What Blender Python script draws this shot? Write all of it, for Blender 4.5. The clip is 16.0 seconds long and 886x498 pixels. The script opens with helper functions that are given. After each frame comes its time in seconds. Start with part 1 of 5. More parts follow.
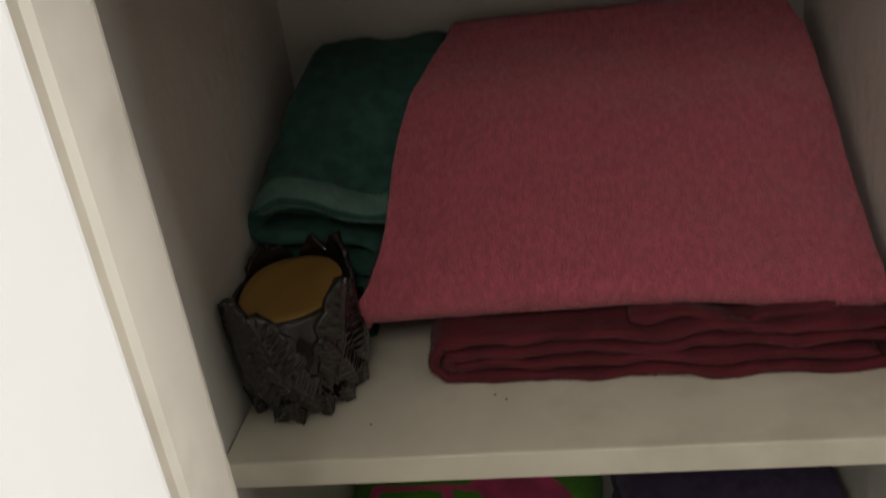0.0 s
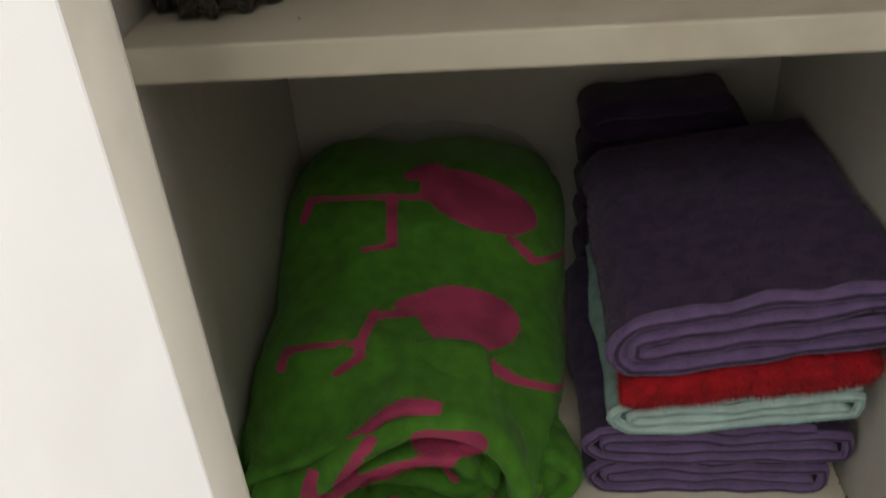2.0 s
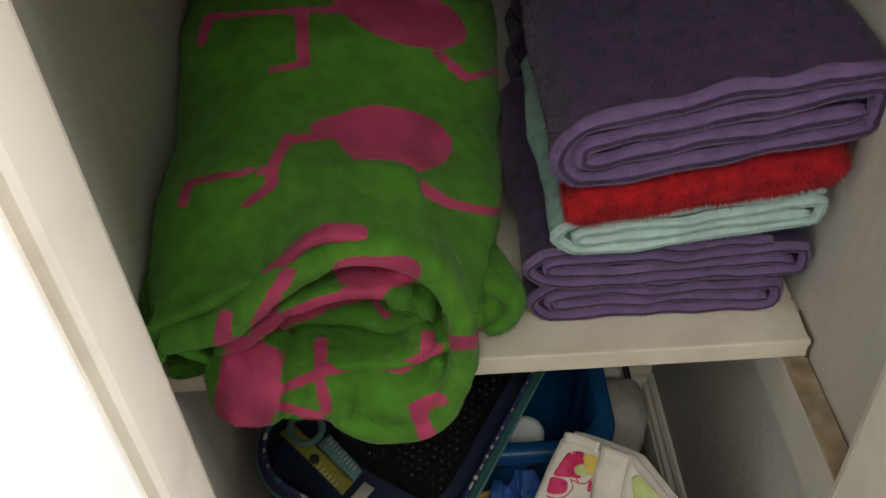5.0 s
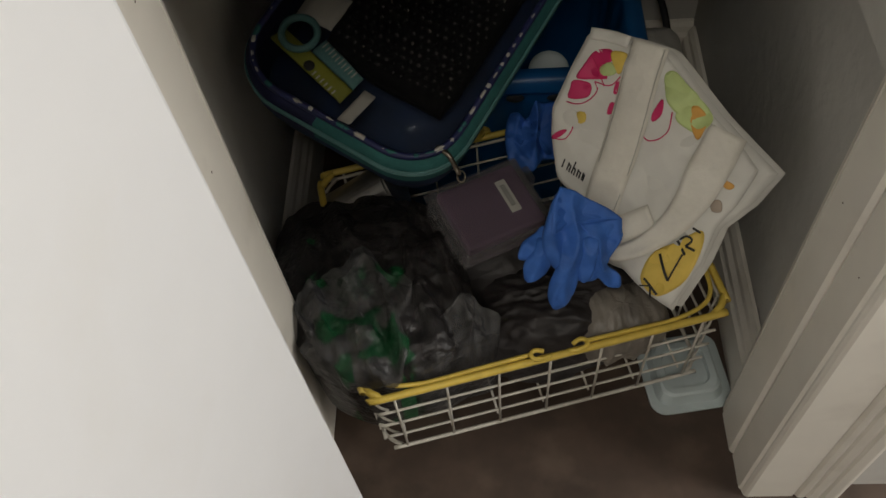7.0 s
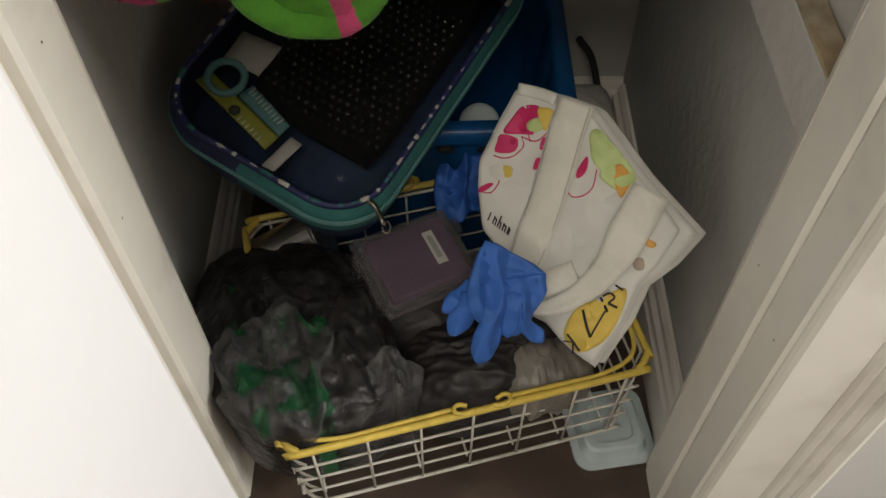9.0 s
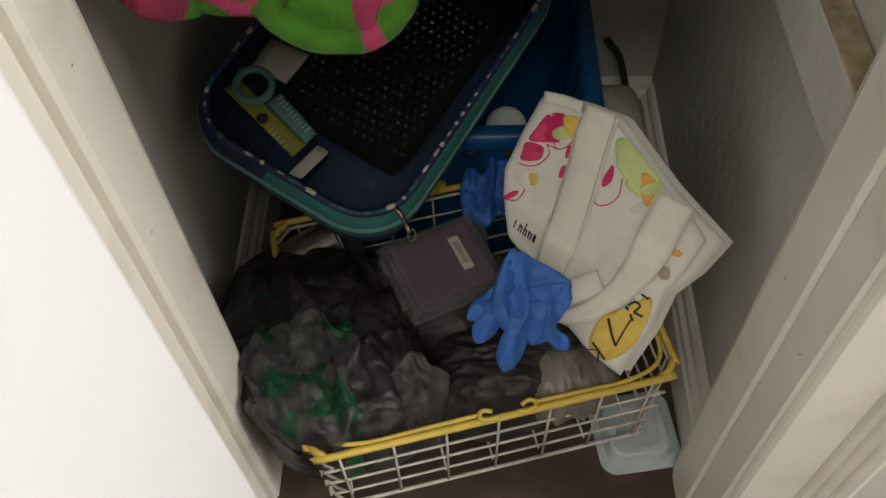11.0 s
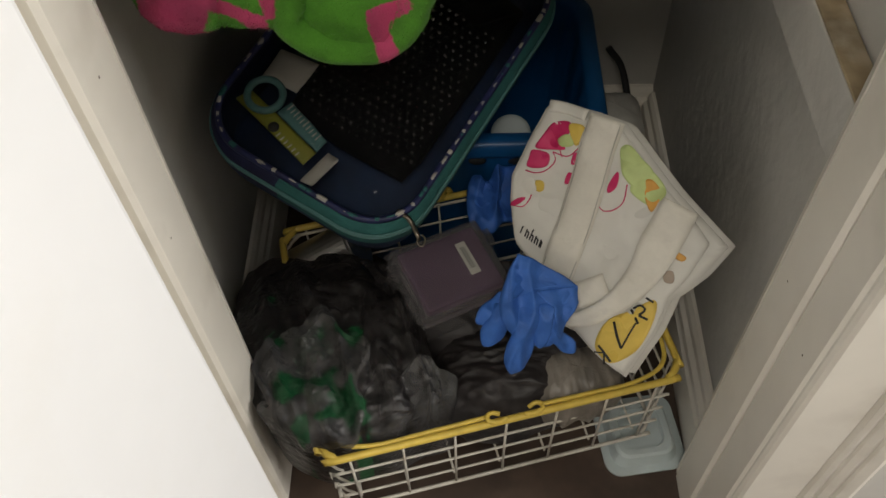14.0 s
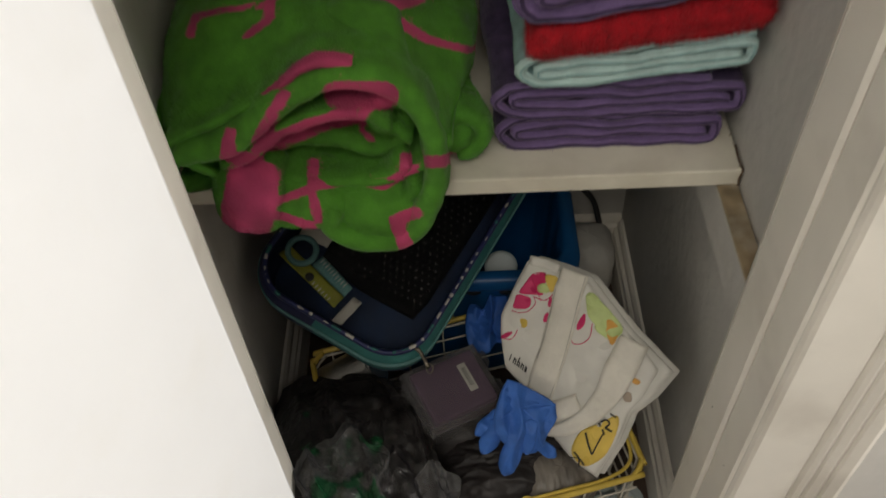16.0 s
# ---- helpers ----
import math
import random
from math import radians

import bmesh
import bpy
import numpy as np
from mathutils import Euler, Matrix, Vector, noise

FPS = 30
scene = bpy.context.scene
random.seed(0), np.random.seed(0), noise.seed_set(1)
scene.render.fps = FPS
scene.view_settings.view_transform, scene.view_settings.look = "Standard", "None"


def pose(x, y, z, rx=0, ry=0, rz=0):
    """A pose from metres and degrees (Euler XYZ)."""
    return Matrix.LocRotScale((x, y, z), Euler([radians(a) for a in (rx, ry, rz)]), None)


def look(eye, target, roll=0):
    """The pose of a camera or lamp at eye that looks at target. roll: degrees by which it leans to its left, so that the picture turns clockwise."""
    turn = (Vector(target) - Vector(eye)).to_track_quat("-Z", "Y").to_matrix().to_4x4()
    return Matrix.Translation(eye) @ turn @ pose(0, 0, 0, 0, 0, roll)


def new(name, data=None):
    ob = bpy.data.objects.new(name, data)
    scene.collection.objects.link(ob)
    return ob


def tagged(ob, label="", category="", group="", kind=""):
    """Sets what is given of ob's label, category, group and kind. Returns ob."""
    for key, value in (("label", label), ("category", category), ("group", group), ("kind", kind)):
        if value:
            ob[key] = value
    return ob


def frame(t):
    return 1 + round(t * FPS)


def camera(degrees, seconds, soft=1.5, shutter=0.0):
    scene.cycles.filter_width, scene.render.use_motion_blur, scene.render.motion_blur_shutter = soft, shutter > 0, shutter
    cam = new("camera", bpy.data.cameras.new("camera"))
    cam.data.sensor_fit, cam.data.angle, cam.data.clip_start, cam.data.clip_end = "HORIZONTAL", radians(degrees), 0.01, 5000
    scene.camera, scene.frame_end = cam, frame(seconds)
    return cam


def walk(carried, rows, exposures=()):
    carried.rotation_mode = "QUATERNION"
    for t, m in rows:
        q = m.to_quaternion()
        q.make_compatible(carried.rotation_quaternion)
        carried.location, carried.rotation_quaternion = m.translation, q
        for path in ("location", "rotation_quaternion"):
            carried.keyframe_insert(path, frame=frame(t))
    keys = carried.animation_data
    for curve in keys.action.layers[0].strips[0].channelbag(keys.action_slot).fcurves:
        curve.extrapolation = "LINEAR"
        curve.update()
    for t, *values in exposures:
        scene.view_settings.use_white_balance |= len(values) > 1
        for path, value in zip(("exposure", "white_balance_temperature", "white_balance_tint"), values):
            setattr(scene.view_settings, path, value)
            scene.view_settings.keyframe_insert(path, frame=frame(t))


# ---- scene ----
cam = camera(54.2, 16.0, shutter=0.4)
PATH = [
    (0, (0.071, -0.131, 1.549), (-0.211, 1.663, 0.711), -8.1),
    (0.5, (0.042, -0.1, 1.557), (-0.191, 1.587, 0.509), -8.5),
    (1, (0.05, -0.092, 1.465), (-0.171, 1.572, 0.377), -9.1),
    (1.5, (0.047, -0.091, 1.384), (-0.129, 1.496, 0.181), -7.7),
    (2, (0.043, -0.116, 1.289), (-0.14, 1.558, 0.21), -4.9),
    (2.5, (0.048, -0.117, 1.226), (-0.108, 1.435, -0.025), -5.6),
    (3, (0.047, -0.115, 1.221), (-0.086, 1.422, -0.052), -5.1),
    (3.5, (0.047, -0.122, 1.219), (-0.086, 1.395, -0.077), -4.3),
    (3.7, (0.047, -0.116, 1.221), (-0.088, 1.396, -0.081), -4.7),
    (5.8, (0.035, -0.064, 1.131), (0.044, 1.398, -0.234), -3.6),
    (6, (0.04, -0.087, 1.089), (0.026, 1.323, -0.329), -2.7),
    (6.5, (0.045, -0.104, 1.016), (-0.053, 1.097, -0.58), -6.9),
    (7, (0.051, -0.127, 1.002), (-0.086, 0.969, -0.665), -7.9),
    (7.5, (0.05, -0.119, 1.007), (-0.029, 1.034, -0.625), -4.0),
    (8, (0.055, -0.118, 0.996), (0.043, 1.037, -0.637), -0.3),
    (8.5, (0.063, -0.112, 0.994), (0.088, 1.065, -0.623), 0.8),
    (9, (0.065, -0.114, 0.997), (0.071, 1.064, -0.619), -0.5),
    (11.5, (0.07, -0.1, 1.011), (0.003, 1.053, -0.622), -3.3),
    (12, (0.07, -0.101, 1.009), (0.0, 1.051, -0.625), -3.5),
    (12.5, (0.07, -0.101, 1.012), (-0.006, 1.055, -0.619), -4.1),
    (13, (0.065, -0.1, 1.012), (-0.006, 1.054, -0.62), -4.5),
    (13.5, (0.062, -0.109, 1.017), (-0.012, 1.042, -0.617), -4.4),
    (14, (0.06, -0.113, 1.024), (0.001, 1.057, -0.596), -3.2),
    (14.5, (0.061, -0.113, 1.025), (0.02, 1.05, -0.602), -2.9),
    (15, (0.064, -0.112, 1.031), (0.024, 1.055, -0.592), -3.5),
    (15.5, (0.058, -0.122, 1.109), (-0.001, 1.111, -0.464), -5.6),
    (16, (0.062, -0.181, 1.243), (0.011, 1.11, -0.284), -3.8),
]
walk(cam, [(t, look(eye, target, roll)) for t, eye, target, roll in PATH],
     exposures=[(0.0, -0.4), (1.0, -0.34), (3.7, -0.34), (5.8, 0.4), (6.1, 0.3), (6.6, -0.50), (7.1, -0.53), (7.5, -0.30), (8.0, -0.17), (8.5, -0.05), (9.0, 0.03), (11.5, -0.03), (15.0, -0.05), (16.0, -0.18)])

# ---- world and light ----
world = bpy.data.worlds.new("world")
scene.world = world
world.use_nodes = True
sky = world.node_tree.nodes.new("ShaderNodeTexSky")
sky.sky_type, sky.sun_disc = "NISHITA", False
sky.sun_elevation, sky.sun_rotation = radians(35), radians(100)
world.node_tree.links.new(sky.outputs["Color"], world.node_tree.nodes["Background"].inputs["Color"])
world.node_tree.nodes["Background"].inputs["Strength"].default_value = 0.08


def area_lamp(name, m, sx, sy, watts, colour):
    data = bpy.data.lights.new(name, "AREA")
    data.shape, data.size, data.size_y, data.energy, data.color = "RECTANGLE", sx, sy, watts, colour
    ob = new(name, data)
    ob.matrix_world = m
    return ob


area_lamp("window_daylight", look((1.95, -0.36, 1.45), (-0.1, -0.22, 1.15)), 0.7, 1.2, 41.0, (1.0, 0.972, 0.93))
# added fill with no fixture: soft overhead bounce that lifts the front faces
area_lamp("ceiling_light_glow", look((0.02, -1.08, 2.36), (0.02, -1.08, 0)), 0.7, 0.7, 14.5, (1.0, 0.94, 0.84))


# ---- materials ----
def mat(name, colour, rough=0.6, metal=0.0, vary=0.12, scale=12.0, bump=0.15, bscale=180.0, bdist=0.001,
        sheen=0.0, stain=None, stain_scale=5.0, stain_amount=0.5, alpha=1.0, trans=0.0, random_tint=0.0, coat=0.0, stretch=None):
    """A surface with variation at two scales, a stain colour and fine relief."""
    m = bpy.data.materials.new(name)
    m.use_nodes = True
    nt = m.node_tree
    b = nt.nodes["Principled BSDF"]
    tc = nt.nodes.new("ShaderNodeTexCoord")
    place = tc.outputs["Object"]
    if stretch:
        mp = nt.nodes.new("ShaderNodeMapping")
        mp.inputs["Scale"].default_value = stretch
        nt.links.new(place, mp.inputs["Vector"])
        place = mp.outputs["Vector"]

    def noise_tex(s, detail=4.0):
        n = nt.nodes.new("ShaderNodeTexNoise")
        n.inputs["Scale"].default_value, n.inputs["Detail"].default_value = s, detail
        nt.links.new(place, n.inputs["Vector"])
        return n.outputs["Fac"]

    def ramp(fac, lo, hi, a=0.35, z=0.65):
        r = nt.nodes.new("ShaderNodeValToRGB")
        r.color_ramp.elements[0].color, r.color_ramp.elements[1].color = (*lo, 1), (*hi, 1)
        r.color_ramp.elements[0].position, r.color_ramp.elements[1].position = a, z
        nt.links.new(fac, r.inputs["Fac"])
        return r.outputs["Color"]

    def mix(fac, a, c, mode="MIX"):
        x = nt.nodes.new("ShaderNodeMix")
        x.data_type, x.blend_type = "RGBA", mode
        for val, key in ((fac, 0), (a, 6), (c, 7)):
            if isinstance(val, (int, float)):
                x.inputs[key].default_value = val
            elif isinstance(val, tuple):
                x.inputs[key].default_value = (*val, 1)
            else:
                nt.links.new(val, x.inputs[key])
        return x.outputs[2]

    lo = tuple(c * (1 - vary) for c in colour)
    hi = tuple(min(1.0, c * (1 + vary)) for c in colour)
    col = ramp(noise_tex(scale), lo, hi)
    col = mix(0.6, col, ramp(noise_tex(bscale * 0.7, 2.0), tuple(c * (1 - vary) for c in (1, 1, 1)), (1, 1, 1)), "MULTIPLY")
    if stain:
        fac = ramp(noise_tex(stain_scale, 8.0), (0, 0, 0), (stain_amount,) * 3, 0.52, 0.68)
        col = mix(fac, col, stain)
    if random_tint:
        info = nt.nodes.new("ShaderNodeObjectInfo")
        col = mix(1.0, col, ramp(info.outputs["Random"], (1 - random_tint,) * 3, (1, 1, 1), 0, 1), "MULTIPLY")
    nt.links.new(col, b.inputs["Base Color"])
    b.inputs["Roughness"].default_value, b.inputs["Metallic"].default_value = rough, metal
    b.inputs["Sheen Weight"].default_value = sheen
    b.inputs["Sheen Roughness"].default_value = 0.4
    b.inputs["Alpha"].default_value, b.inputs["Transmission Weight"].default_value = alpha, trans
    b.inputs["Coat Weight"].default_value = coat
    if bump:
        bp = nt.nodes.new("ShaderNodeBump")
        bp.inputs["Strength"].default_value, bp.inputs["Distance"].default_value = bump, bdist
        nt.links.new(noise_tex(bscale, 5.0), bp.inputs["Height"])
        nt.links.new(bp.outputs["Normal"], b.inputs["Normal"])
    m["base"] = colour
    return m


def two_tone(m, colour, name="pattern"):
    """The same cloth with a second dye where the mesh's signed field is negative."""
    nt = m.node_tree
    b = nt.nodes["Principled BSDF"]
    old = b.inputs["Base Color"].links[0].from_socket
    at = nt.nodes.new("ShaderNodeAttribute")
    at.attribute_name = name
    wob = nt.nodes.new("ShaderNodeTexNoise")
    wob.inputs["Scale"].default_value = 260
    tc = nt.nodes.new("ShaderNodeTexCoord")
    nt.links.new(tc.outputs["Object"], wob.inputs["Vector"])
    add = nt.nodes.new("ShaderNodeMath")
    add.operation = "MULTIPLY_ADD"
    add.inputs[1].default_value = 0.004
    nt.links.new(wob.outputs["Fac"], add.inputs[0])
    nt.links.new(at.outputs["Fac"], add.inputs[2])
    rr = nt.nodes.new("ShaderNodeMapRange")
    rr.inputs["From Min"].default_value, rr.inputs["From Max"].default_value = 0.0012, 0.0028
    rr.inputs["To Min"].default_value, rr.inputs["To Max"].default_value = 1.0, 0.0
    nt.links.new(add.outputs[0], rr.inputs["Value"])
    dye = nt.nodes.new("ShaderNodeTexNoise")
    dye.inputs["Scale"].default_value = 14
    nt.links.new(tc.outputs["Object"], dye.inputs["Vector"])
    dr = nt.nodes.new("ShaderNodeValToRGB")
    dr.color_ramp.elements[0].color = (*[c * 0.62 for c in colour], 1)
    dr.color_ramp.elements[1].color = (*colour, 1)
    dr.color_ramp.elements[0].position, dr.color_ramp.elements[1].position = 0.4, 0.55
    nt.links.new(dye.outputs["Fac"], dr.inputs["Fac"])
    x = nt.nodes.new("ShaderNodeMix")
    x.data_type = "RGBA"
    nt.links.new(rr.outputs["Result"], x.inputs[0])
    nt.links.new(old, x.inputs[6])
    nt.links.new(dr.outputs["Color"], x.inputs[7])
    nt.links.new(x.outputs[2], b.inputs["Base Color"])
    return m


M_WALL = mat("painted_plaster", (0.57, 0.555, 0.515), 0.75, vary=0.05, scale=3, bump=0.5, bscale=52, bdist=0.0035, stain=(0.42, 0.39, 0.34), stain_scale=3.5, stain_amount=0.18)
M_ROOM = mat("room_paint", (0.64, 0.62, 0.58), 0.8, vary=0.04, scale=2, bump=0.3, bscale=60, bdist=0.002)
M_TRIM = mat("cream_gloss_trim", (0.84, 0.795, 0.705), 0.42, vary=0.05, scale=4, bump=0.12, bscale=30, bdist=0.001, stain=(0.36, 0.31, 0.24), stain_scale=9, stain_amount=0.25)
M_DOOR = mat("white_door_paint", (0.85, 0.855, 0.86), 0.38, vary=0.02, scale=3, bump=0.08, bscale=40, bdist=0.001, stain=(0.66, 0.62, 0.52), stain_scale=14, stain_amount=0.12)
M_SHELF = mat("cream_shelf_paint", (0.84, 0.80, 0.67), 0.5, vary=0.05, scale=7, bump=0.15, bscale=45, bdist=0.001, stain=(0.40, 0.34, 0.24), stain_scale=12, stain_amount=0.25)
M_CLEAT = mat("dirty_raw_cleat_top", (0.36, 0.28, 0.17), 0.8, vary=0.3, scale=26, bump=0.5, bscale=90, bdist=0.002, stain=(0.62, 0.55, 0.42), stain_scale=16, stain_amount=0.8)
M_FLOOR = mat("brown_vinyl_floor", (0.070, 0.046, 0.033), 0.55, vary=0.25, scale=9, bump=0.2, bscale=60, bdist=0.001, stain=(0.15, 0.11, 0.08), stain_scale=14, stain_amount=0.4)
M_PINK = mat("rose_fleece", (0.53, 0.108, 0.155), 0.95, vary=0.14, scale=190, bump=1.0, bscale=520, bdist=0.004, sheen=0.3, stretch=(1.0, 0.55, 0.55))
M_MAROON = mat("maroon_cotton", (0.115, 0.010, 0.019), 0.9, vary=0.2, scale=30, bump=0.4, bscale=700, bdist=0.002, sheen=0.1)
M_TEAL = mat("dark_teal_terry", (0.029, 0.094, 0.076), 0.95, vary=0.25, scale=60, bump=0.4, bscale=800, bdist=0.002, sheen=0.08)
M_TEALHEM = mat("teal_hem", (0.10, 0.195, 0.165), 0.9, vary=0.15, scale=60, bump=0.6, bscale=300, bdist=0.002)
M_GREEN = two_tone(mat("lime_velour", (0.088, 0.300, 0.024), 0.9, vary=0.16, scale=50, bump=0.35, bscale=800, bdist=0.002, sheen=0.15), (0.62, 0.075, 0.20))
M_PURPLE = mat("purple_terry", (0.064, 0.040, 0.104), 0.95, vary=0.25, scale=70, bump=0.4, bscale=900, bdist=0.002, sheen=0.15)
M_PURPLE_HEM = mat("purple_hem", (0.175, 0.115, 0.265), 0.9, vary=0.12, scale=60, bump=0.5, bscale=400, bdist=0.002, sheen=0.3)
M_DARKPURPLE = mat("dark_purple_terry", (0.045, 0.022, 0.08), 0.95, vary=0.2, scale=40, bump=0.9, bscale=420, bdist=0.003, sheen=0.2)
M_RED = mat("red_terry", (0.50, 0.008, 0.018), 0.95, vary=0.25, scale=60, bump=0.5, bscale=700, bdist=0.003, sheen=0.1)
M_AQUA = mat("pale_aqua_terry", (0.34, 0.56, 0.56), 0.95, vary=0.14, scale=70, bump=0.5, bscale=800, bdist=0.002, sheen=0.15)
M_AQUAHEM = mat("pale_aqua_hem", (0.52, 0.70, 0.68), 0.9, vary=0.1, scale=60, bump=0.5, bscale=380, bdist=0.002)
M_JAR = mat("black_glass_relief", (0.018, 0.014, 0.013), 0.13, vary=0.2, scale=30, bump=0.06, bscale=60, bdist=0.001, coat=0.5)
M_WAX = mat("ochre_wax", (0.34, 0.195, 0.048), 0.55, vary=0.12, scale=18, bump=0.15, bscale=60, bdist=0.001)
M_YWIRE = mat("yellow_coated_wire", (0.70, 0.51, 0.09), 0.38, vary=0.12, scale=40, bump=0.1, bscale=120)
M_WWIRE = mat("white_coated_wire", (0.60, 0.57, 0.50), 0.42, vary=0.12, scale=40, bump=0.15, bscale=120, stain=(0.30, 0.22, 0.13), stain_scale=25, stain_amount=0.4)
M_BLACKBAG = mat("dark_grey_film", (0.036, 0.031, 0.031), 0.5, vary=0.4, scale=22, bump=0.5, bscale=70, bdist=0.003)
M_GREYBAG = two_tone(mat("smoky_film", (0.032, 0.029, 0.029), 0.34, vary=0.45, scale=30, bump=0.9, bscale=70, bdist=0.006, alpha=0.78), (0.012, 0.105, 0.036))
M_LOOSEFILM = two_tone(mat("pale_smoky_film", (0.085, 0.083, 0.083), 0.32, vary=0.4, scale=34, bump=0.9, bscale=70, bdist=0.006, alpha=0.66), (0.014, 0.105, 0.038))
M_GLOVE = mat("blue_nitrile", (0.040, 0.150, 0.53), 0.6, vary=0.12, scale=30, bump=0.5, bscale=70, bdist=0.003)
M_BLUETUB = mat("blue_plastic", (0.006, 0.085, 0.25), 0.38, vary=0.1, scale=10, bump=0.1, bscale=60)
M_NAVY = mat("navy_piping", (0.016, 0.022, 0.095), 0.5, vary=0.2, scale=60, bump=0.3, bscale=150)
M_NAVYCLOTH = mat("navy_case_cloth", (0.012, 0.016, 0.070), 0.7, vary=0.2, scale=30, bump=0.4, bscale=180, bdist=0.001)
M_ZIPTEAL = mat("teal_zip_tape", (0.030, 0.15, 0.145), 0.75, vary=0.15, scale=40, bump=0.6, bscale=260, bdist=0.001)
M_WHITE = mat("white_woven_film", (0.69, 0.675, 0.62), 0.55, vary=0.04, scale=8, bump=0.3, bscale=45, bdist=0.002)
M_STRAP = mat("cream_webbing", (0.73, 0.70, 0.62), 0.8, vary=0.05, scale=20, bump=0.4, bscale=260, bdist=0.001)
M_PRINTPINK = mat("magenta_ink", (0.62, 0.022, 0.13), 0.55, vary=0.06)
M_PRINTYEL = mat("yellow_ink", (0.74, 0.53, 0.10), 0.55, vary=0.08)
M_PRINTLIME = mat("pale_lime_ink", (0.55, 0.66, 0.27), 0.55, vary=0.08)
M_PRINTORG = mat("orange_ink", (0.70, 0.36, 0.07), 0.55, vary=0.08)
M_INK = mat("black_ink", (0.02, 0.02, 0.02), 0.5, vary=0.1)
M_BROWNINK = mat("taupe_ink", (0.42, 0.34, 0.27), 0.6, vary=0.1)
M_CLEARLID = mat("mauve_box_insert", (0.150, 0.085, 0.145), 0.45, vary=0.12, scale=20, bump=0.2, bscale=80)
M_BOX = mat("smoky_clear_plastic", (0.22, 0.21, 0.215), 0.2, vary=0.1, scale=20, bump=0.1, bscale=60, coat=0.2, alpha=0.27)
M_TRAY = mat("frosted_mint_plastic", (0.50, 0.57, 0.57), 0.3, vary=0.06, scale=14, bump=0.1, bscale=60)
M_STEEL = mat("brushed_steel", (0.55, 0.54, 0.52), 0.28, metal=1.0, vary=0.1, scale=30, bump=0.1, bscale=160)
M_BRASS = mat("worn_zip_metal", (0.22, 0.19, 0.155), 0.35, metal=1.0, vary=0.2, scale=60)
M_MIDNIGHT = mat("midnight_blue_lining", (0.004, 0.022, 0.075), 0.75, vary=0.3, scale=20, bump=0.2, bscale=40, bdist=0.003)
M_BLACKPAD = mat("black_mesh_cloth", (0.004, 0.0036, 0.0036), 0.9, vary=0.3, scale=60, bump=0.5, bscale=200)
M_BLACKPAD.node_tree.nodes["Principled BSDF"].inputs["Specular IOR Level"].default_value = 0.12
# the wide random tone per bead puts uneven glints into the colour
M_BEAD = mat("glint_toned_bead", (0.10, 0.092, 0.088), 0.12, vary=0.3, random_tint=0.95)
M_LABEL = mat("dull_paper", (0.50, 0.485, 0.44), 0.7, vary=0.08, scale=20)
M_OLIVE = mat("olive_card", (0.26, 0.27, 0.03), 0.5, vary=0.1, scale=20)
M_CARDTEAL = mat("teal_card", (0.10, 0.24, 0.24), 0.4, vary=0.1, scale=20)
M_PVC = mat("clear_film", (0.05, 0.055, 0.06), 0.06, vary=0.02, bump=0.25, bscale=22, bdist=0.004, alpha=0.06)
M_SMOKE = mat("smoky_packet", (0.24, 0.215, 0.185), 0.4, vary=0.35, scale=25, bump=0.6, bscale=60, bdist=0.004, stretch=(1.0, 0.35, 0.35))
M_SLEEVE = mat("thin_clear_sleeve", (0.5, 0.5, 0.46), 0.25, vary=0.1, bump=0.4, bscale=30, bdist=0.004, alpha=0.12)
M_TAPEGREY = mat("grey_ink", (0.10, 0.10, 0.095), 0.6, vary=0.1)
M_DIRT = mat("dark_speck", (0.16, 0.11, 0.07), 0.9, vary=0.2)


# ---- builders ----
def base_of(ob):
    v = Vector((0, 0, 0))
    while ob is not None:
        v += ob.location
        ob = ob.parent
    return v


def mesh_ob(name, verts, faces, material, parent=None, label="", smooth=True, at=None, field=None):
    """One mesh from world places; under a parent, or at a base of its own."""
    me = bpy.data.meshes.new(name)
    org = base_of(parent) if parent else Vector(at or (0, 0, 0))
    a = np.asarray(verts, float) - np.array(org)
    me.from_pydata(a.tolist(), [], faces)
    bm = bmesh.new()
    bm.from_mesh(me)
    bmesh.ops.recalc_face_normals(bm, faces=bm.faces)
    bm.to_mesh(me)
    bm.free()
    if smooth:
        me.polygons.foreach_set("use_smooth", [True] * len(me.polygons))
    me.materials.append(material)
    if field is not None:
        att = me.attributes.new("pattern", "FLOAT", "POINT")
        att.data.foreach_set("value", [float(f) for f in field])
    me.update()
    ob = new(name, me)
    if parent:
        ob.parent = parent
    else:
        ob.location = org
    if label:
        tagged(ob, label)
    return ob


def part(name, bm, material, parent, label="", smooth=False):
    """A bmesh in world places, linked as one mesh under its thing."""
    me = bpy.data.meshes.new(name)
    bmesh.ops.translate(bm, verts=bm.verts, vec=-base_of(parent))
    bmesh.ops.recalc_face_normals(bm, faces=bm.faces)
    bm.to_mesh(me)
    bm.free()
    if smooth:
        me.polygons.foreach_set("use_smooth", [True] * len(me.polygons))
    me.materials.append(material)
    ob = new(name, me)
    ob.parent = parent
    if label:
        tagged(ob, label)
    return ob


def thing(name, at, label, category, group="", kind=""):
    ob = new(name)
    ob.location = at
    ob.empty_display_size = 0.05
    return tagged(ob, label, category, group, kind)


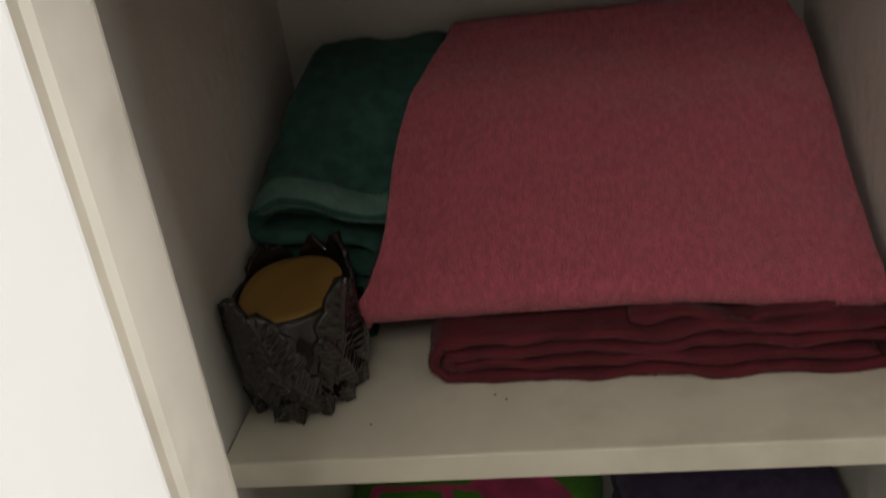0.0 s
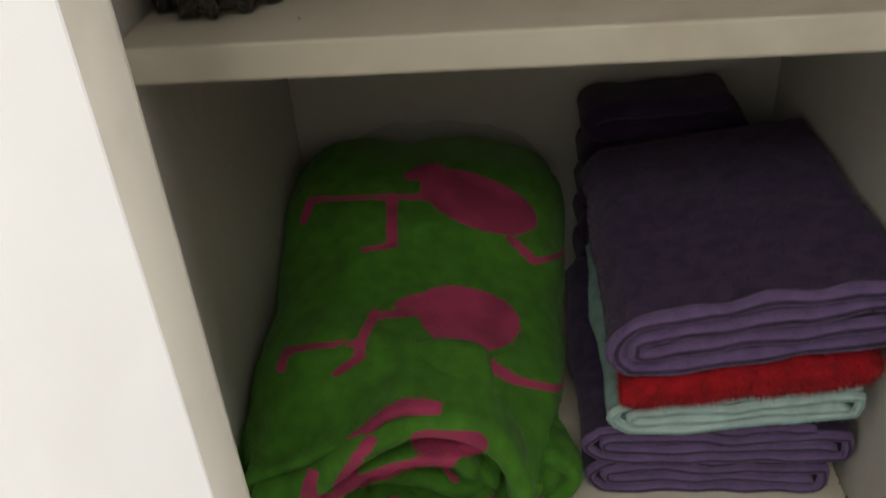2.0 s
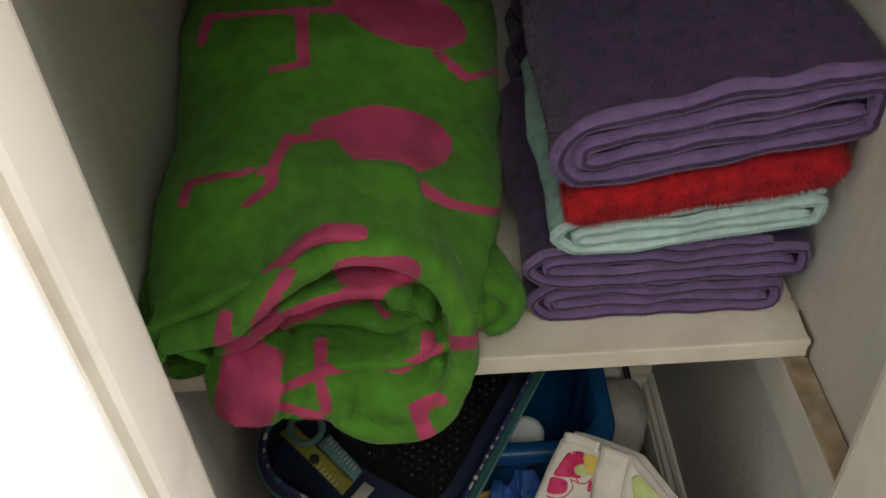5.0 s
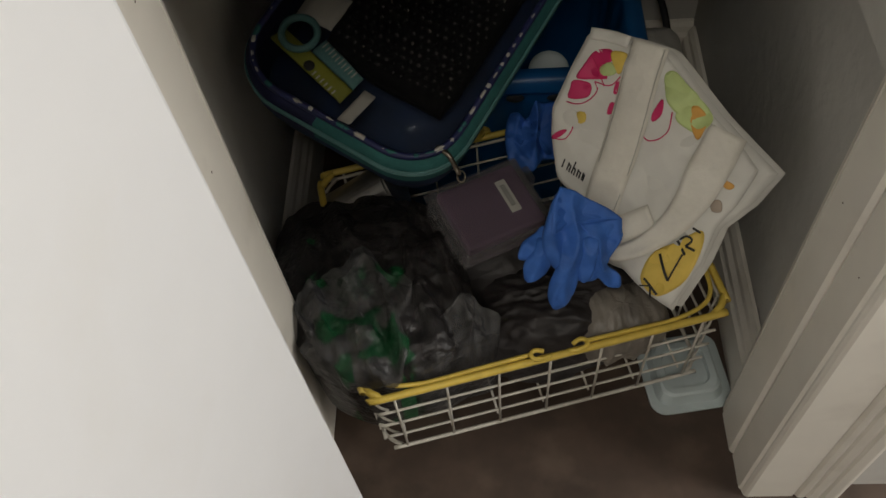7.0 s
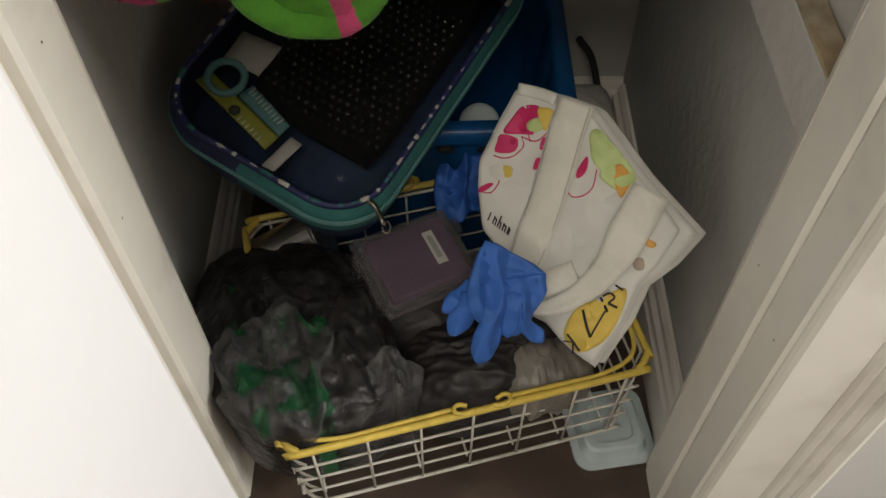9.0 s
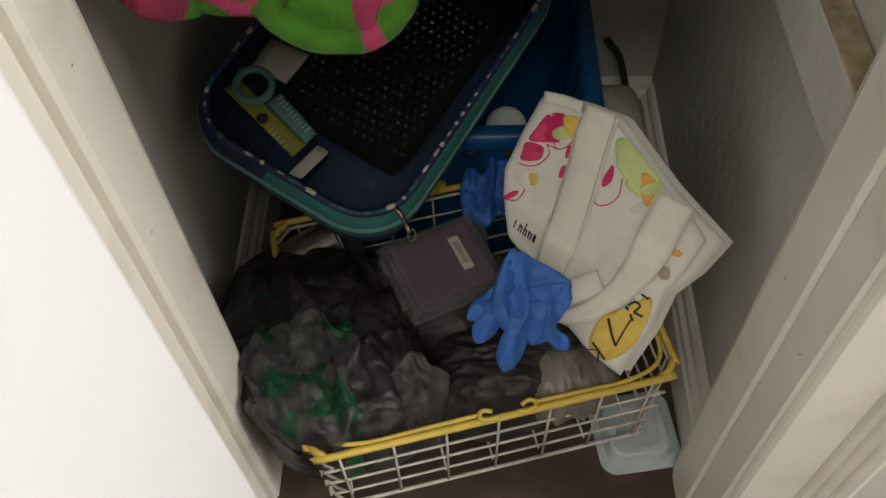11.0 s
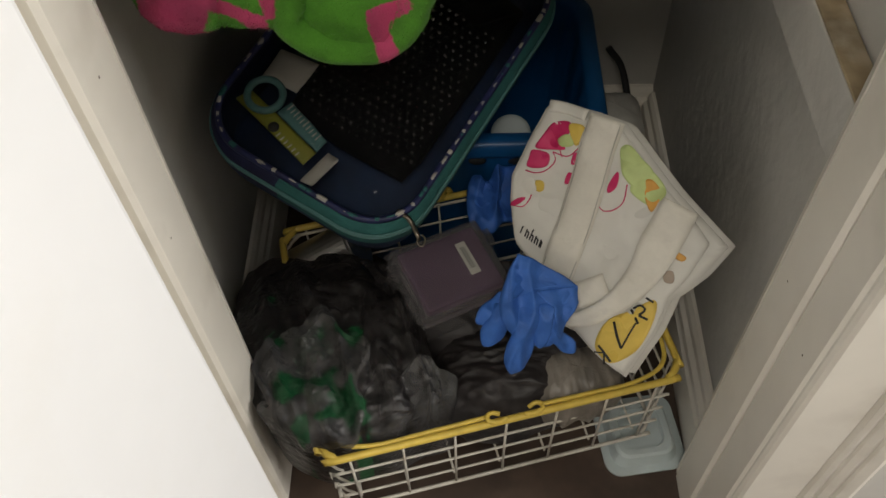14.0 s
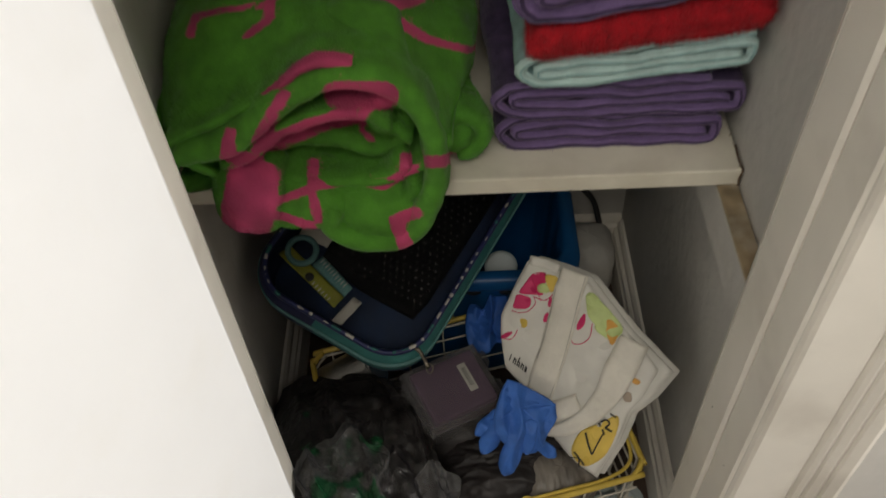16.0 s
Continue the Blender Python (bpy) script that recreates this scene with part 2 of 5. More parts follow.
def box_bm(x0, x1, y0, y1, z0, z1, bevel=0.0, seg=2):
    bm = bmesh.new()
    bmesh.ops.create_cube(bm, size=1)
    bmesh.ops.scale(bm, vec=(x1 - x0, y1 - y0, z1 - z0), verts=bm.verts)
    bmesh.ops.translate(bm, vec=((x0 + x1) / 2, (y0 + y1) / 2, (z0 + z1) / 2), verts=bm.verts)
    if bevel:
        bmesh.ops.bevel(bm, geom=bm.edges[:], offset=bevel, segments=seg, affect="EDGES", profile=0.6)
    return bm


def setting(name, bm, material, label, category, kind="structure", smooth=False):
    ob = thing(name, (0, 0, 0), label, category, kind=kind)
    me = bpy.data.meshes.new(name)
    bmesh.ops.recalc_face_normals(bm, faces=bm.faces)
    bm.to_mesh(me)
    bm.free()
    bpy.data.objects.remove(ob)
    me.materials.append(material)
    if smooth:
        me.polygons.foreach_set("use_smooth", [True] * len(me.polygons))
    ob = new(name, me)
    return tagged(ob, label, category, kind=kind)


def prism_bm(outline, a, b, axis):
    """An outline of (p, q) drawn along an axis from a to b."""
    bm = bmesh.new()
    put = {"x": lambda p, q, s: (s, p, q), "y": lambda p, q, s: (p, s, q), "z": lambda p, q, s: (p, q, s)}[axis]
    va = [bm.verts.new(put(p, q, a)) for p, q in outline]
    vb = [bm.verts.new(put(p, q, b)) for p, q in outline]
    n = len(outline)
    for i in range(n):
        bm.faces.new((va[i], va[(i + 1) % n], vb[(i + 1) % n], vb[i]))
    bm.faces.new(va), bm.faces.new(vb)
    return bm


def smooth_path(pts, step):
    """A Catmull-Rom curve through the points, at even steps."""
    p = np.array(pts, float)
    p = np.vstack([2 * p[0] - p[1], p, 2 * p[-1] - p[-2]])
    out = []
    for i in range(1, len(p) - 2):
        for t in np.linspace(0, 1, 24, endpoint=False):
            a, b, c, d = p[i - 1], p[i], p[i + 1], p[i + 2]
            out.append(0.5 * ((2 * b) + (c - a) * t + (2 * a - 5 * b + 4 * c - d) * t * t + (3 * b - a - 3 * c + d) * t ** 3))
    out.append(p[-2])
    out = np.array(out)
    d = np.concatenate([[0], np.cumsum(np.linalg.norm(np.diff(out, axis=0), axis=1))])
    n = max(4, int(d[-1] / step))
    s = np.linspace(0, d[-1], n)
    return np.stack([np.interp(s, d, out[:, k]) for k in range(out.shape[1])], 1), s


def closed_path(pts, step):
    """A smooth closed curve through the points, at even steps, without a seam."""
    p = np.array(pts, float)
    n = len(p)
    out = []
    for i in range(n):
        a, b, c, d = p[i - 1], p[i], p[(i + 1) % n], p[(i + 2) % n]
        for t in np.linspace(0, 1, 16, endpoint=False):
            out.append(0.5 * ((2 * b) + (c - a) * t + (2 * a - 5 * b + 4 * c - d) * t * t + (3 * b - a - 3 * c + d) * t ** 3))
    out = np.array(out + [out[0]])
    d = np.concatenate([[0], np.cumsum(np.linalg.norm(np.diff(out, axis=0), axis=1))])
    s = np.linspace(0, d[-1], max(6, int(d[-1] / step)) + 1)[:-1]
    return np.stack([np.interp(s, d, out[:, k]) for k in range(out.shape[1])], 1)


def nested_fold(x0, x1, z0, gap, free=0.0):
    """A cloth folded in four: the outer fold on the low-x side wraps the inner one."""
    g = gap
    m = (x0 + x1) / 2
    return [(x1 - 0.010, z0 + g), (m, z0 + g), (x0 + 0.026, z0 + g), (x0 + 0.015, z0 + 1.5 * g), (x0 + 0.026, z0 + 2 * g), (m, z0 + 2 * g),
            (x1 - 0.012, z0 + 2 * g), (x1 - 0.002, z0 + 1.6 * g), (x1 - 0.001, z0 + 0.6 * g), (x1 - 0.012, z0), (m, z0), (x0 + 0.024, z0),
            (x0 + 0.007, z0 + 0.45 * g), (x0 - 0.002, z0 + 1.5 * g), (x0 + 0.007, z0 + 2.55 * g), (x0 + 0.024, z0 + 3 * g), (m, z0 + 3 * g), (x1 - 0.012 - free, z0 + 3 * g), (x1 - 0.004 - free, z0 + 2.9 * g)]


def fuzz(ob, count, length, width, keep=None, seed=0, lean=(0, 0, 0)):
    """Short pile standing on the cloth: many small blades, part of the same mesh."""
    me = ob.data
    rs = np.random.RandomState(seed)
    co = np.empty(len(me.vertices) * 3)
    me.vertices.foreach_get("co", co)
    co = co.reshape(-1, 3)
    base = np.array(base_of(ob))
    tris = []
    for p in me.polygons:
        c = np.array(p.center) + base
        if keep is None or keep(c, p.normal):
            v = p.vertices
            tris.append((v[0], v[1], v[2], p.material_index))
            if len(v) == 4:
                tris.append((v[0], v[2], v[3], p.material_index))
    t = np.array(tris)
    a, b, c = co[t[:, 0]], co[t[:, 1]], co[t[:, 2]]
    nr = np.cross(b - a, c - a)
    ar = np.linalg.norm(nr, axis=1)
    pick = rs.choice(len(t), count, p=ar / ar.sum())
    u, v = rs.rand(count), rs.rand(count)
    flip = u + v > 1
    u[flip], v[flip] = 1 - u[flip], 1 - v[flip]
    p = a[pick] + (b - a)[pick] * u[:, None] + (c - a)[pick] * v[:, None]
    n = nr[pick] / (ar[pick][:, None] + 1e-12)
    r = rs.randn(count, 3)
    side = np.cross(n, r)
    side /= np.linalg.norm(side, axis=1)[:, None] + 1e-9
    tip = p + n * (length * (0.5 + 0.7 * rs.rand(count)))[:, None] + r * length * 0.28 + np.array(lean) * length
    tri = np.stack([p - side * width / 2, p + side * width / 2, tip], 1).reshape(-1, 3)
    n0 = len(me.vertices)
    field = None
    if "pattern" in me.attributes:
        vals = np.empty(n0)
        me.attributes["pattern"].data.foreach_get("value", vals)
        field = np.concatenate([vals, np.repeat(vals[t[pick, 0]], 3)])
    faces = [tuple(q.vertices) for q in me.polygons] + [(n0 + 3 * i, n0 + 3 * i + 1, n0 + 3 * i + 2) for i in range(count)]
    idx = [q.material_index for q in me.polygons] + [int(k) for k in t[pick, 3]]
    fresh = bpy.data.meshes.new(me.name)
    fresh.from_pydata(np.concatenate([co, tri]).tolist(), [], faces)
    for m in me.materials:
        fresh.materials.append(m)
    fresh.polygons.foreach_set("material_index", idx)
    fresh.polygons.foreach_set("use_smooth", [True] * len(idx))
    if field is not None:
        fresh.attributes.new("pattern", "FLOAT", "POINT").data.foreach_set("value", field)
    ob.data = fresh
    bpy.data.meshes.remove(me)
    return ob


def fold_path(x0, x1, z0, gap, layers, first="left", ends=()):
    """A zigzag of layers between x0 and x1, with round folds, from the bottom up."""
    pts = []
    for i in range(layers):
        z = z0 + i * gap
        e0, e1 = (ends[i] if i < len(ends) else (0, 0))
        a, b = x0 + e0, x1 - e1
        go = (i % 2 == 0) == (first == "right")
        row = [(a, z), (a * 0.75 + b * 0.25, z), ((a + b) / 2, z), (a * 0.25 + b * 0.75, z), (b, z)]
        pts += row if go else row[::-1]
        if i < layers - 1:
            pts.append(((b + gap * 0.5) if go else (a - gap * 0.5), z + gap * 0.5))
    return pts


def fnoise(p, s, seed=0.0):
    return noise.noise((p[0] * s + seed, p[1] * s + seed * 1.7, p[2] * s - seed))


def ribbon(name, path, th, y0, y1, material, parent, step=0.006, ny=26, warp=None, rough=0.002, seed=0.0, label="", field=None, hem=0.0, hem_material=None):
    """Thick cloth: a path in x and z, drawn along y, with soft edges."""
    c, s = smooth_path(path, step)
    t = np.gradient(c, axis=0)
    t /= np.linalg.norm(t, axis=1)[:, None] + 1e-9
    nrm = np.stack([-t[:, 1], t[:, 0]], 1)
    n = len(c)
    endf = np.ones(n)
    endf[[0, -1]], endf[[1, -2]] = 0.45, 0.85
    e = th * 0.5
    ys = [(y0, 0.3), (y0 + e * 0.25, 0.72), (y0 + e * 0.8, 0.96)]
    if hem:
        ys += [(y0 + e * 1.4, 1.22), (y0 + hem, 1.22), (y0 + hem + e * 0.4, 0.98)]
    lead = ys[-1][0] + 0.004
    ys += [(lead + (y1 - lead - e) * k / ny, 1.0) for k in range(ny + 1)] + [(y1 - e * 0.3, 0.7), (y1, 0.3)]
    verts, vals = [], []
    for y, f in ys:
        for side in (1, -1):
            for i in (range(n) if side == 1 else range(n - 1, -1, -1)):
                g = f * (1 + 0.10 * math.sin(s[i] * 1150 + seed)) if f > 1.1 else f
                q = c[i] + nrm[i] * side * e * g * endf[i]
                p = Vector((q[0], y, q[1]))
                if warp:
                    p = Vector(warp(p, s[i], s[-1], y))
                d = rough * (fnoise(p, 22, seed) + 0.5 * fnoise(p, 60, seed + 5))
                p += Vector((nrm[i][0], 0.4, nrm[i][1])) * d
                verts.append(p)
                if field:
                    vals.append(field(p, s[i], s[-1], side))
    m = 2 * n
    faces = []
    for j in range(len(ys) - 1):
        for i in range(m):
            a, b = j * m + i, j * m + (i + 1) % m
            faces.append((a, b, b + m, a + m))
    for i in range(n - 1):
        for j in (0, (len(ys) - 1) * m):
            faces.append((j + i, j + i + 1, j + m - 2 - i, j + m - 1 - i))
    ob = mesh_ob(name, verts, faces, material, parent, label, field=vals if field else None)
    if hem and hem_material:
        ob.data.materials.append(hem_material)
        for f in ob.data.polygons[: 5 * m]:
            f.material_index = 1
    return ob


class Sheet:
    """A gently bulging plane that patches lie on."""

    def __init__(self, origin, ex, ey, height):
        self.o, self.ex, self.ey = Vector(origin), Vector(ex).normalized(), Vector(ey).normalized()
        self.n = self.ex.cross(self.ey)
        self.height = height

    def at(self, u, v, off=0.0):
        return self.o + self.ex * u + self.ey * v + self.n * (self.height(u, v) + off)


def patch(name, outline, sheet, off, thick, material, parent, rings=8, step=0.004, label="", puff=0.0, field=None, smooth=True, sharp=False):
    """A soft-edged piece of an outline in the sheet's plane, with thickness, laid on the sheet."""
    loop = list(outline)
    if sharp:
        ring_pts = []
        for k in range(len(loop)):
            a, b = np.array(loop[k]), np.array(loop[(k + 1) % len(loop)])
            ring_pts += [tuple(a + (b - a) * f) for f in (0.03, 0.5, 0.97)]
        loop = ring_pts
    c = closed_path(loop, step)
    mid = c.mean(0)
    n = len(c)
    verts, faces, vals = [], [], []

    def add(q, o):
        p = sheet.at(q[0], q[1], o)
        verts.append(p)
        if field:
            vals.append(field(q))

    for k in range(rings):
        r = 1 - k / rings
        for q in c:
            w = mid + (q - mid) * r
            add(w, off + thick * (1 if k else 0.6) + puff * (1 - r * r))
    add(mid, off + thick + puff)
    top = len(verts)
    for q in c:
        add(mid + (q - mid) * 1.0, off)
    add(mid, off)
    for k in range(rings - 1):
        for i in range(n):
            a, b = k * n + i, k * n + (i + 1) % n
            faces.append((a, b, b + n, a + n))
    for i in range(n):
        j = (i + 1) % n
        faces.append(((rings - 1) * n + i, (rings - 1) * n + j, top - 1))
        faces.append((top + i, i, j, top + j))
        faces.append((top + j, top + i, top + n))
    return mesh_ob(name, verts, faces, material, parent, label, smooth=smooth, field=vals if field else None)


def band(name, centre, sheet, off, thick, material, parent, label="", step=0.004, across=7):
    """A flat strap along (u, v, half width) places of a sheet, with thickness and rounded edges."""
    c, _ = smooth_path(centre, step)
    t = np.gradient(c[:, :2], axis=0)
    t /= np.linalg.norm(t, axis=1)[:, None] + 1e-9
    verts, faces = [], []
    m = 2 * across
    for k, (u, v, w) in enumerate(c):
        for i in range(m):
            f = (i if i < across else 2 * across - 1 - i) / (across - 1) * 2 - 1
            lift = thick * (1 - 0.7 * abs(f) ** 6) if i < across else 0.0
            verts.append(sheet.at(u - t[k, 1] * w * f, v + t[k, 0] * w * f, off + lift))
    for k in range(len(c) - 1):
        for i in range(m):
            a, b = k * m + i, k * m + (i + 1) % m
            faces.append((a, b, b + m, a + m))
    faces += [tuple(range(m)), tuple((len(c) - 1) * m + i for i in range(m))]
    return mesh_ob(name, verts, faces, material, parent, label)


def tube(name, pts, r, material, parent, label="", step=0.006, sides=8, curve=True, closed=False):
    """A round wire or cord through world places."""
    p = np.array(pts, float)
    c = closed_path(p, step) if closed else smooth_path(p, step)[0] if curve else p
    n = len(c)
    t = np.gradient(c, axis=0)
    if closed:
        t[0] = c[1] - c[-1]
        t[-1] = c[0] - c[-2]
    t /= np.linalg.norm(t, axis=1)[:, None] + 1e-9
    up = np.array((0.13, 0.21, 0.97))
    verts, faces = [], []
    for i in range(n):
        a = np.cross(t[i], up)
        a /= np.linalg.norm(a) + 1e-9
        b = np.cross(t[i], a)
        for k in range(sides):
            w = 2 * math.pi * k / sides
            verts.append(c[i] + r * (math.cos(w) * a + math.sin(w) * b))
    for i in range(n if closed else n - 1):
        for k in range(sides):
            a, b = i * sides + k, i * sides + (k + 1) % sides
            d = (i + 1) % n * sides
            faces.append((a, b, d + (k + 1) % sides, d + k))
    if not closed:
        faces.append(tuple(range(sides))[::-1])
        faces.append(tuple((n - 1) * sides + k for k in range(sides)))
    return mesh_ob(name, verts, faces, material, parent, label)


def crumple(p, s, seed):
    """Sharp creases, as in thin film."""
    a = 1 - abs(fnoise(p, s, seed)) * 2
    b = 1 - abs(fnoise(p, s * 2.3, seed + 3)) * 2
    c = 1 - abs(fnoise(p, s * 5.1, seed + 7)) * 2
    d = 1 - abs(fnoise(p, s * 11.0, seed + 9)) * 2
    return 0.52 * a + 0.29 * b + 0.15 * c + 0.04 * d


def lump(name, centre, radii, material, parent, seed=1.0, amp=0.02, scale=14, grain=(1, 1, 1), label="", floor=None, res=44, turn=0.0, field=None):
    """A crumpled closed bag of film."""
    verts, faces, vals = [], [], []
    nu, nv = res * 2, res
    ca, sa = math.cos(turn), math.sin(turn)
    for j in range(nv + 1):
        ph = math.pi * j / nv
        for i in range(nu):
            th = 2 * math.pi * i / nu
            d = Vector((math.sin(ph) * math.cos(th), math.sin(ph) * math.sin(th), math.cos(ph)))
            sq = Vector([math.copysign(abs(k) ** 0.75, k) for k in d])
            q = Vector((sq.x * radii[0], sq.y * radii[1], sq.z * radii[2]))
            q = Vector((q.x * ca - q.y * sa, q.x * sa + q.y * ca, q.z))
            p = Vector(centre) + q
            p += d * amp * crumple(Vector((p.x * grain[0] + 0.3 * p.y, p.y * grain[1] - 0.2 * p.z, p.z * grain[2])), scale, seed)
            if floor is not None:
                p.z = max(p.z, floor)
            verts.append(p)
            if field:
                vals.append(field(p))
    for j in range(nv):
        for i in range(nu):
            a, b = j * nu + i, j * nu + (i + 1) % nu
            faces.append((a, b, b + nu, a + nu))
    return mesh_ob(name, verts, faces, material, parent, label, field=vals if field else None, at=None if parent else centre)


def seg_dist(p, a, b):
    p, a, b = Vector(p), Vector(a), Vector(b)
    ab = b - a
    t = max(0.0, min(1.0, (p - a).dot(ab) / (ab.dot(ab) + 1e-12)))
    return (p - a - ab * t).length


def line_dist(p, pts):
    return min(seg_dist(p, pts[i], pts[i + 1]) for i in range(len(pts) - 1))


def oval_dist(p, c, a, b, turn):
    x, y = p[0] - c[0], p[1] - c[1]
    ct, st = math.cos(turn), math.sin(turn)
    u, v = x * ct + y * st, -x * st + y * ct
    return (math.hypot(u / a, v / b) - 1) * min(a, b)


# ---- structure: closet, door frame, room ----
LEFT, RIGHT, BACK, FRONT = -0.23, 0.34, 0.845, 0.318
JL, JR, FACE = -0.163, 0.308, 0.205
FACE_R, STOP_R, BACK_R = 0.187, 0.232, 0.291
TOP, SHADE_CEIL = 2.30, 1.60
floor = setting("floor", box_bm(-2.0, 2.0, -2.6, 1.0, -0.05, 0.0), M_FLOOR, "worn dark brown vinyl floor with dull scuffs", "floor")
setting("wall_closet_left", box_bm(LEFT - 0.08, LEFT, FRONT, BACK, 0, TOP), M_WALL, "off-white textured plaster wall inside the closet", "wall")
setting("wall_closet_right", box_bm(RIGHT, RIGHT + 0.08, BACK_R, BACK, 0, TOP), M_WALL, "off-white textured plaster wall with bumps", "wall")
setting("wall_closet_back", box_bm(LEFT - 0.08, RIGHT + 0.08, BACK, BACK + 0.08, 0, TOP), M_WALL, "off-white plaster back wall of the closet", "wall")
# low and out of view: added to shade the back of the upper shelf
setting("ceiling_closet", box_bm(LEFT - 0.08, RIGHT + 0.08, FRONT, BACK, SHADE_CEIL, SHADE_CEIL + 0.05), M_WALL, "unseen low closet ceiling added to shade the top shelf", "ceiling")
HEAD = 2.03
setting("wall_front_left", box_bm(-2.0, JL - 0.03, FACE + 0.006, FRONT, 0, TOP), M_ROOM, "painted room wall beside the closet door", "wall")
setting("wall_front_right", box_bm(JR + 0.04, 2.0, FACE_R + 0.006, BACK_R, 0, TOP), M_ROOM, "painted room wall beside the door casing", "wall")
setting("wall_front_head", box_bm(JL - 0.03, JR + 0.03, FACE + 0.006, FRONT, HEAD + 0.03, TOP), M_ROOM, "painted wall above the closet door", "wall")
setting("wall_room_left", box_bm(-2.08, -2.0, -2.6, FRONT, 0, TOP + 0.1), M_ROOM, "plain painted room wall", "wall")
setting("wall_room_back", box_bm(-2.08, 2.08, -2.68, -2.6, 0, TOP + 0.1), M_ROOM, "plain painted room wall", "wall")
bm = box_bm(2.0, 2.08, -2.6, -0.76, 0, TOP + 0.1)
for x0, x1, y0, y1, z0, z1 in ((2.0, 2.08, 0.04, FRONT, 0, TOP + 0.1), (2.0, 2.08, -0.76, 0.04, 0, 0.8), (2.0, 2.08, -0.76, 0.04, 2.1, TOP + 0.1)):
    b2 = box_bm(x0, x1, y0, y1, z0, z1)
    tmp = bpy.data.meshes.new("tmp")
    b2.to_mesh(tmp)
    bm.from_mesh(tmp)
    b2.free()
    bpy.data.meshes.remove(tmp)
setting("wall_room_right", bm, M_ROOM, "plain painted room wall with a window opening", "wall")
setting("ceiling", box_bm(-2.08, 2.08, -2.68, FRONT, TOP + 0.1, TOP + 0.16), M_ROOM, "plain white room ceiling", "ceiling")

# jambs with their stops, and the casing round the opening
STOP = 0.252


def jamb(name, x_face, sign, face, stop, back):
    """x_face: the stop's face; sign +1 for the left jamb, which faces +x."""
    e = 0.011 if sign > 0 else 0.003
    r = 0.004
    out = [(x_face - sign * 0.045, face), (x_face - sign * (e + r), face), (x_face - sign * e, face + r), (x_face - sign * e, stop - 0.002),
           (x_face - sign * (e + 0.002), stop), (x_face - sign * min(r, e), stop), (x_face, stop + r), (x_face, back - 0.010), (x_face - sign * 0.003, back - 0.009),
           (x_face - sign * 0.003, back - 0.007), (x_face - sign * 0.001, back - 0.006), (x_face - sign * 0.003, back + 0.001), (x_face - sign * 0.045, back + 0.001)]
    return setting(name, prism_bm(out, 0.0, HEAD, "z"), M_TRIM, "cream gloss-painted door jamb with a grooved stop", "door jamb")


jamb("door_frame_left", JL, 1, FACE, STOP, FRONT)
jamb("door_frame_right", JR, -1, FACE_R, STOP_R, BACK_R)
setting("door_frame_head", box_bm(JL - 0.04, JR + 0.04, FACE, FRONT, HEAD, HEAD + 0.03, 0.003), M_TRIM, "cream gloss-painted head of the door frame", "door jamb")


def casing(name, x0, sign, face):
    """Moulded casing on the room side, its inner edge at x0 and running away by sign."""
    prof = [(0.0, 0.0), (0.0, 0.007), (0.0015, 0.0105), (0.005, 0.0125), (0.055, 0.0125), (0.058, 0.0105), (0.061, 0.0140), (0.066, 0.0150), (0.070, 0.0135), (0.072, 0.0160),
            (0.079, 0.0175), (0.084, 0.0160), (0.086, 0.0190), (0.096, 0.0205), (0.101, 0.0190), (0.103, 0.0160), (0.103, 0.0)]
    out = [(x0 + sign * p, face + 0.006 - q) for p, q in prof]
    return setting(name, prism_bm(out, 0.0, HEAD + 0.04, "z"), M_TRIM, "cream moulded door casing with fluted edge lines", "door casing")


casing("trim_casing_right", JR + 0.0055, 1, FACE_R)
casing("trim_casing_left", JL - 0.030, -1, FACE)
setting("trim_casing_head", box_bm(JL - 0.1, JR + 0.105, FACE - 0.012, FACE + 0.006, HEAD + 0.04, HEAD + 0.11, 0.004), M_TRIM, "cream moulded casing above the door", "door casing")

# skirting inside the closet, a stepped profile
SK = [(0, 0), (0.016, 0), (0.016, 0.066), (0.012, 0.071), (0.012, 0.076), (0.015, 0.080), (0.014, 0.088), (0.009, 0.094), (0.008, 0.103), (0.004, 0.110), (0.0, 0.112)]
setting("baseboard_right", prism_bm([(RIGHT - 0.001 - p, q) for p, q in SK], BACK_R + 0.004, BACK - 0.017, "y"), M_TRIM, "dirty cream skirting board along the closet wall", "baseboard")
setting("baseboard_left", prism_bm([(LEFT + 0.001 + p, q) for p, q in SK], FRONT + 0.004, BACK - 0.017, "y"), M_TRIM, "dirty cream skirting board along the closet wall", "baseboard")
setting("baseboard_back", prism_bm([(BACK - 0.001 - p, q) for p, q in SK], LEFT + 0.001, RIGHT - 0.001, "x"), M_TRIM, "cream skirting board at the back of the closet", "baseboard")

# shelves and the cleat
Z1, Z2, SF = 1.105, 0.630, 0.425


def shelf(name, z, label, th):
    ob = thing(name, (0.055, 0.63, z - th), label, "shelf", "closet shelves")
    part("board", box_bm(LEFT + 0.001, RIGHT - 0.001, SF, BACK - 0.001, z - th, z, 0.0022), M_SHELF, ob)
    return ob


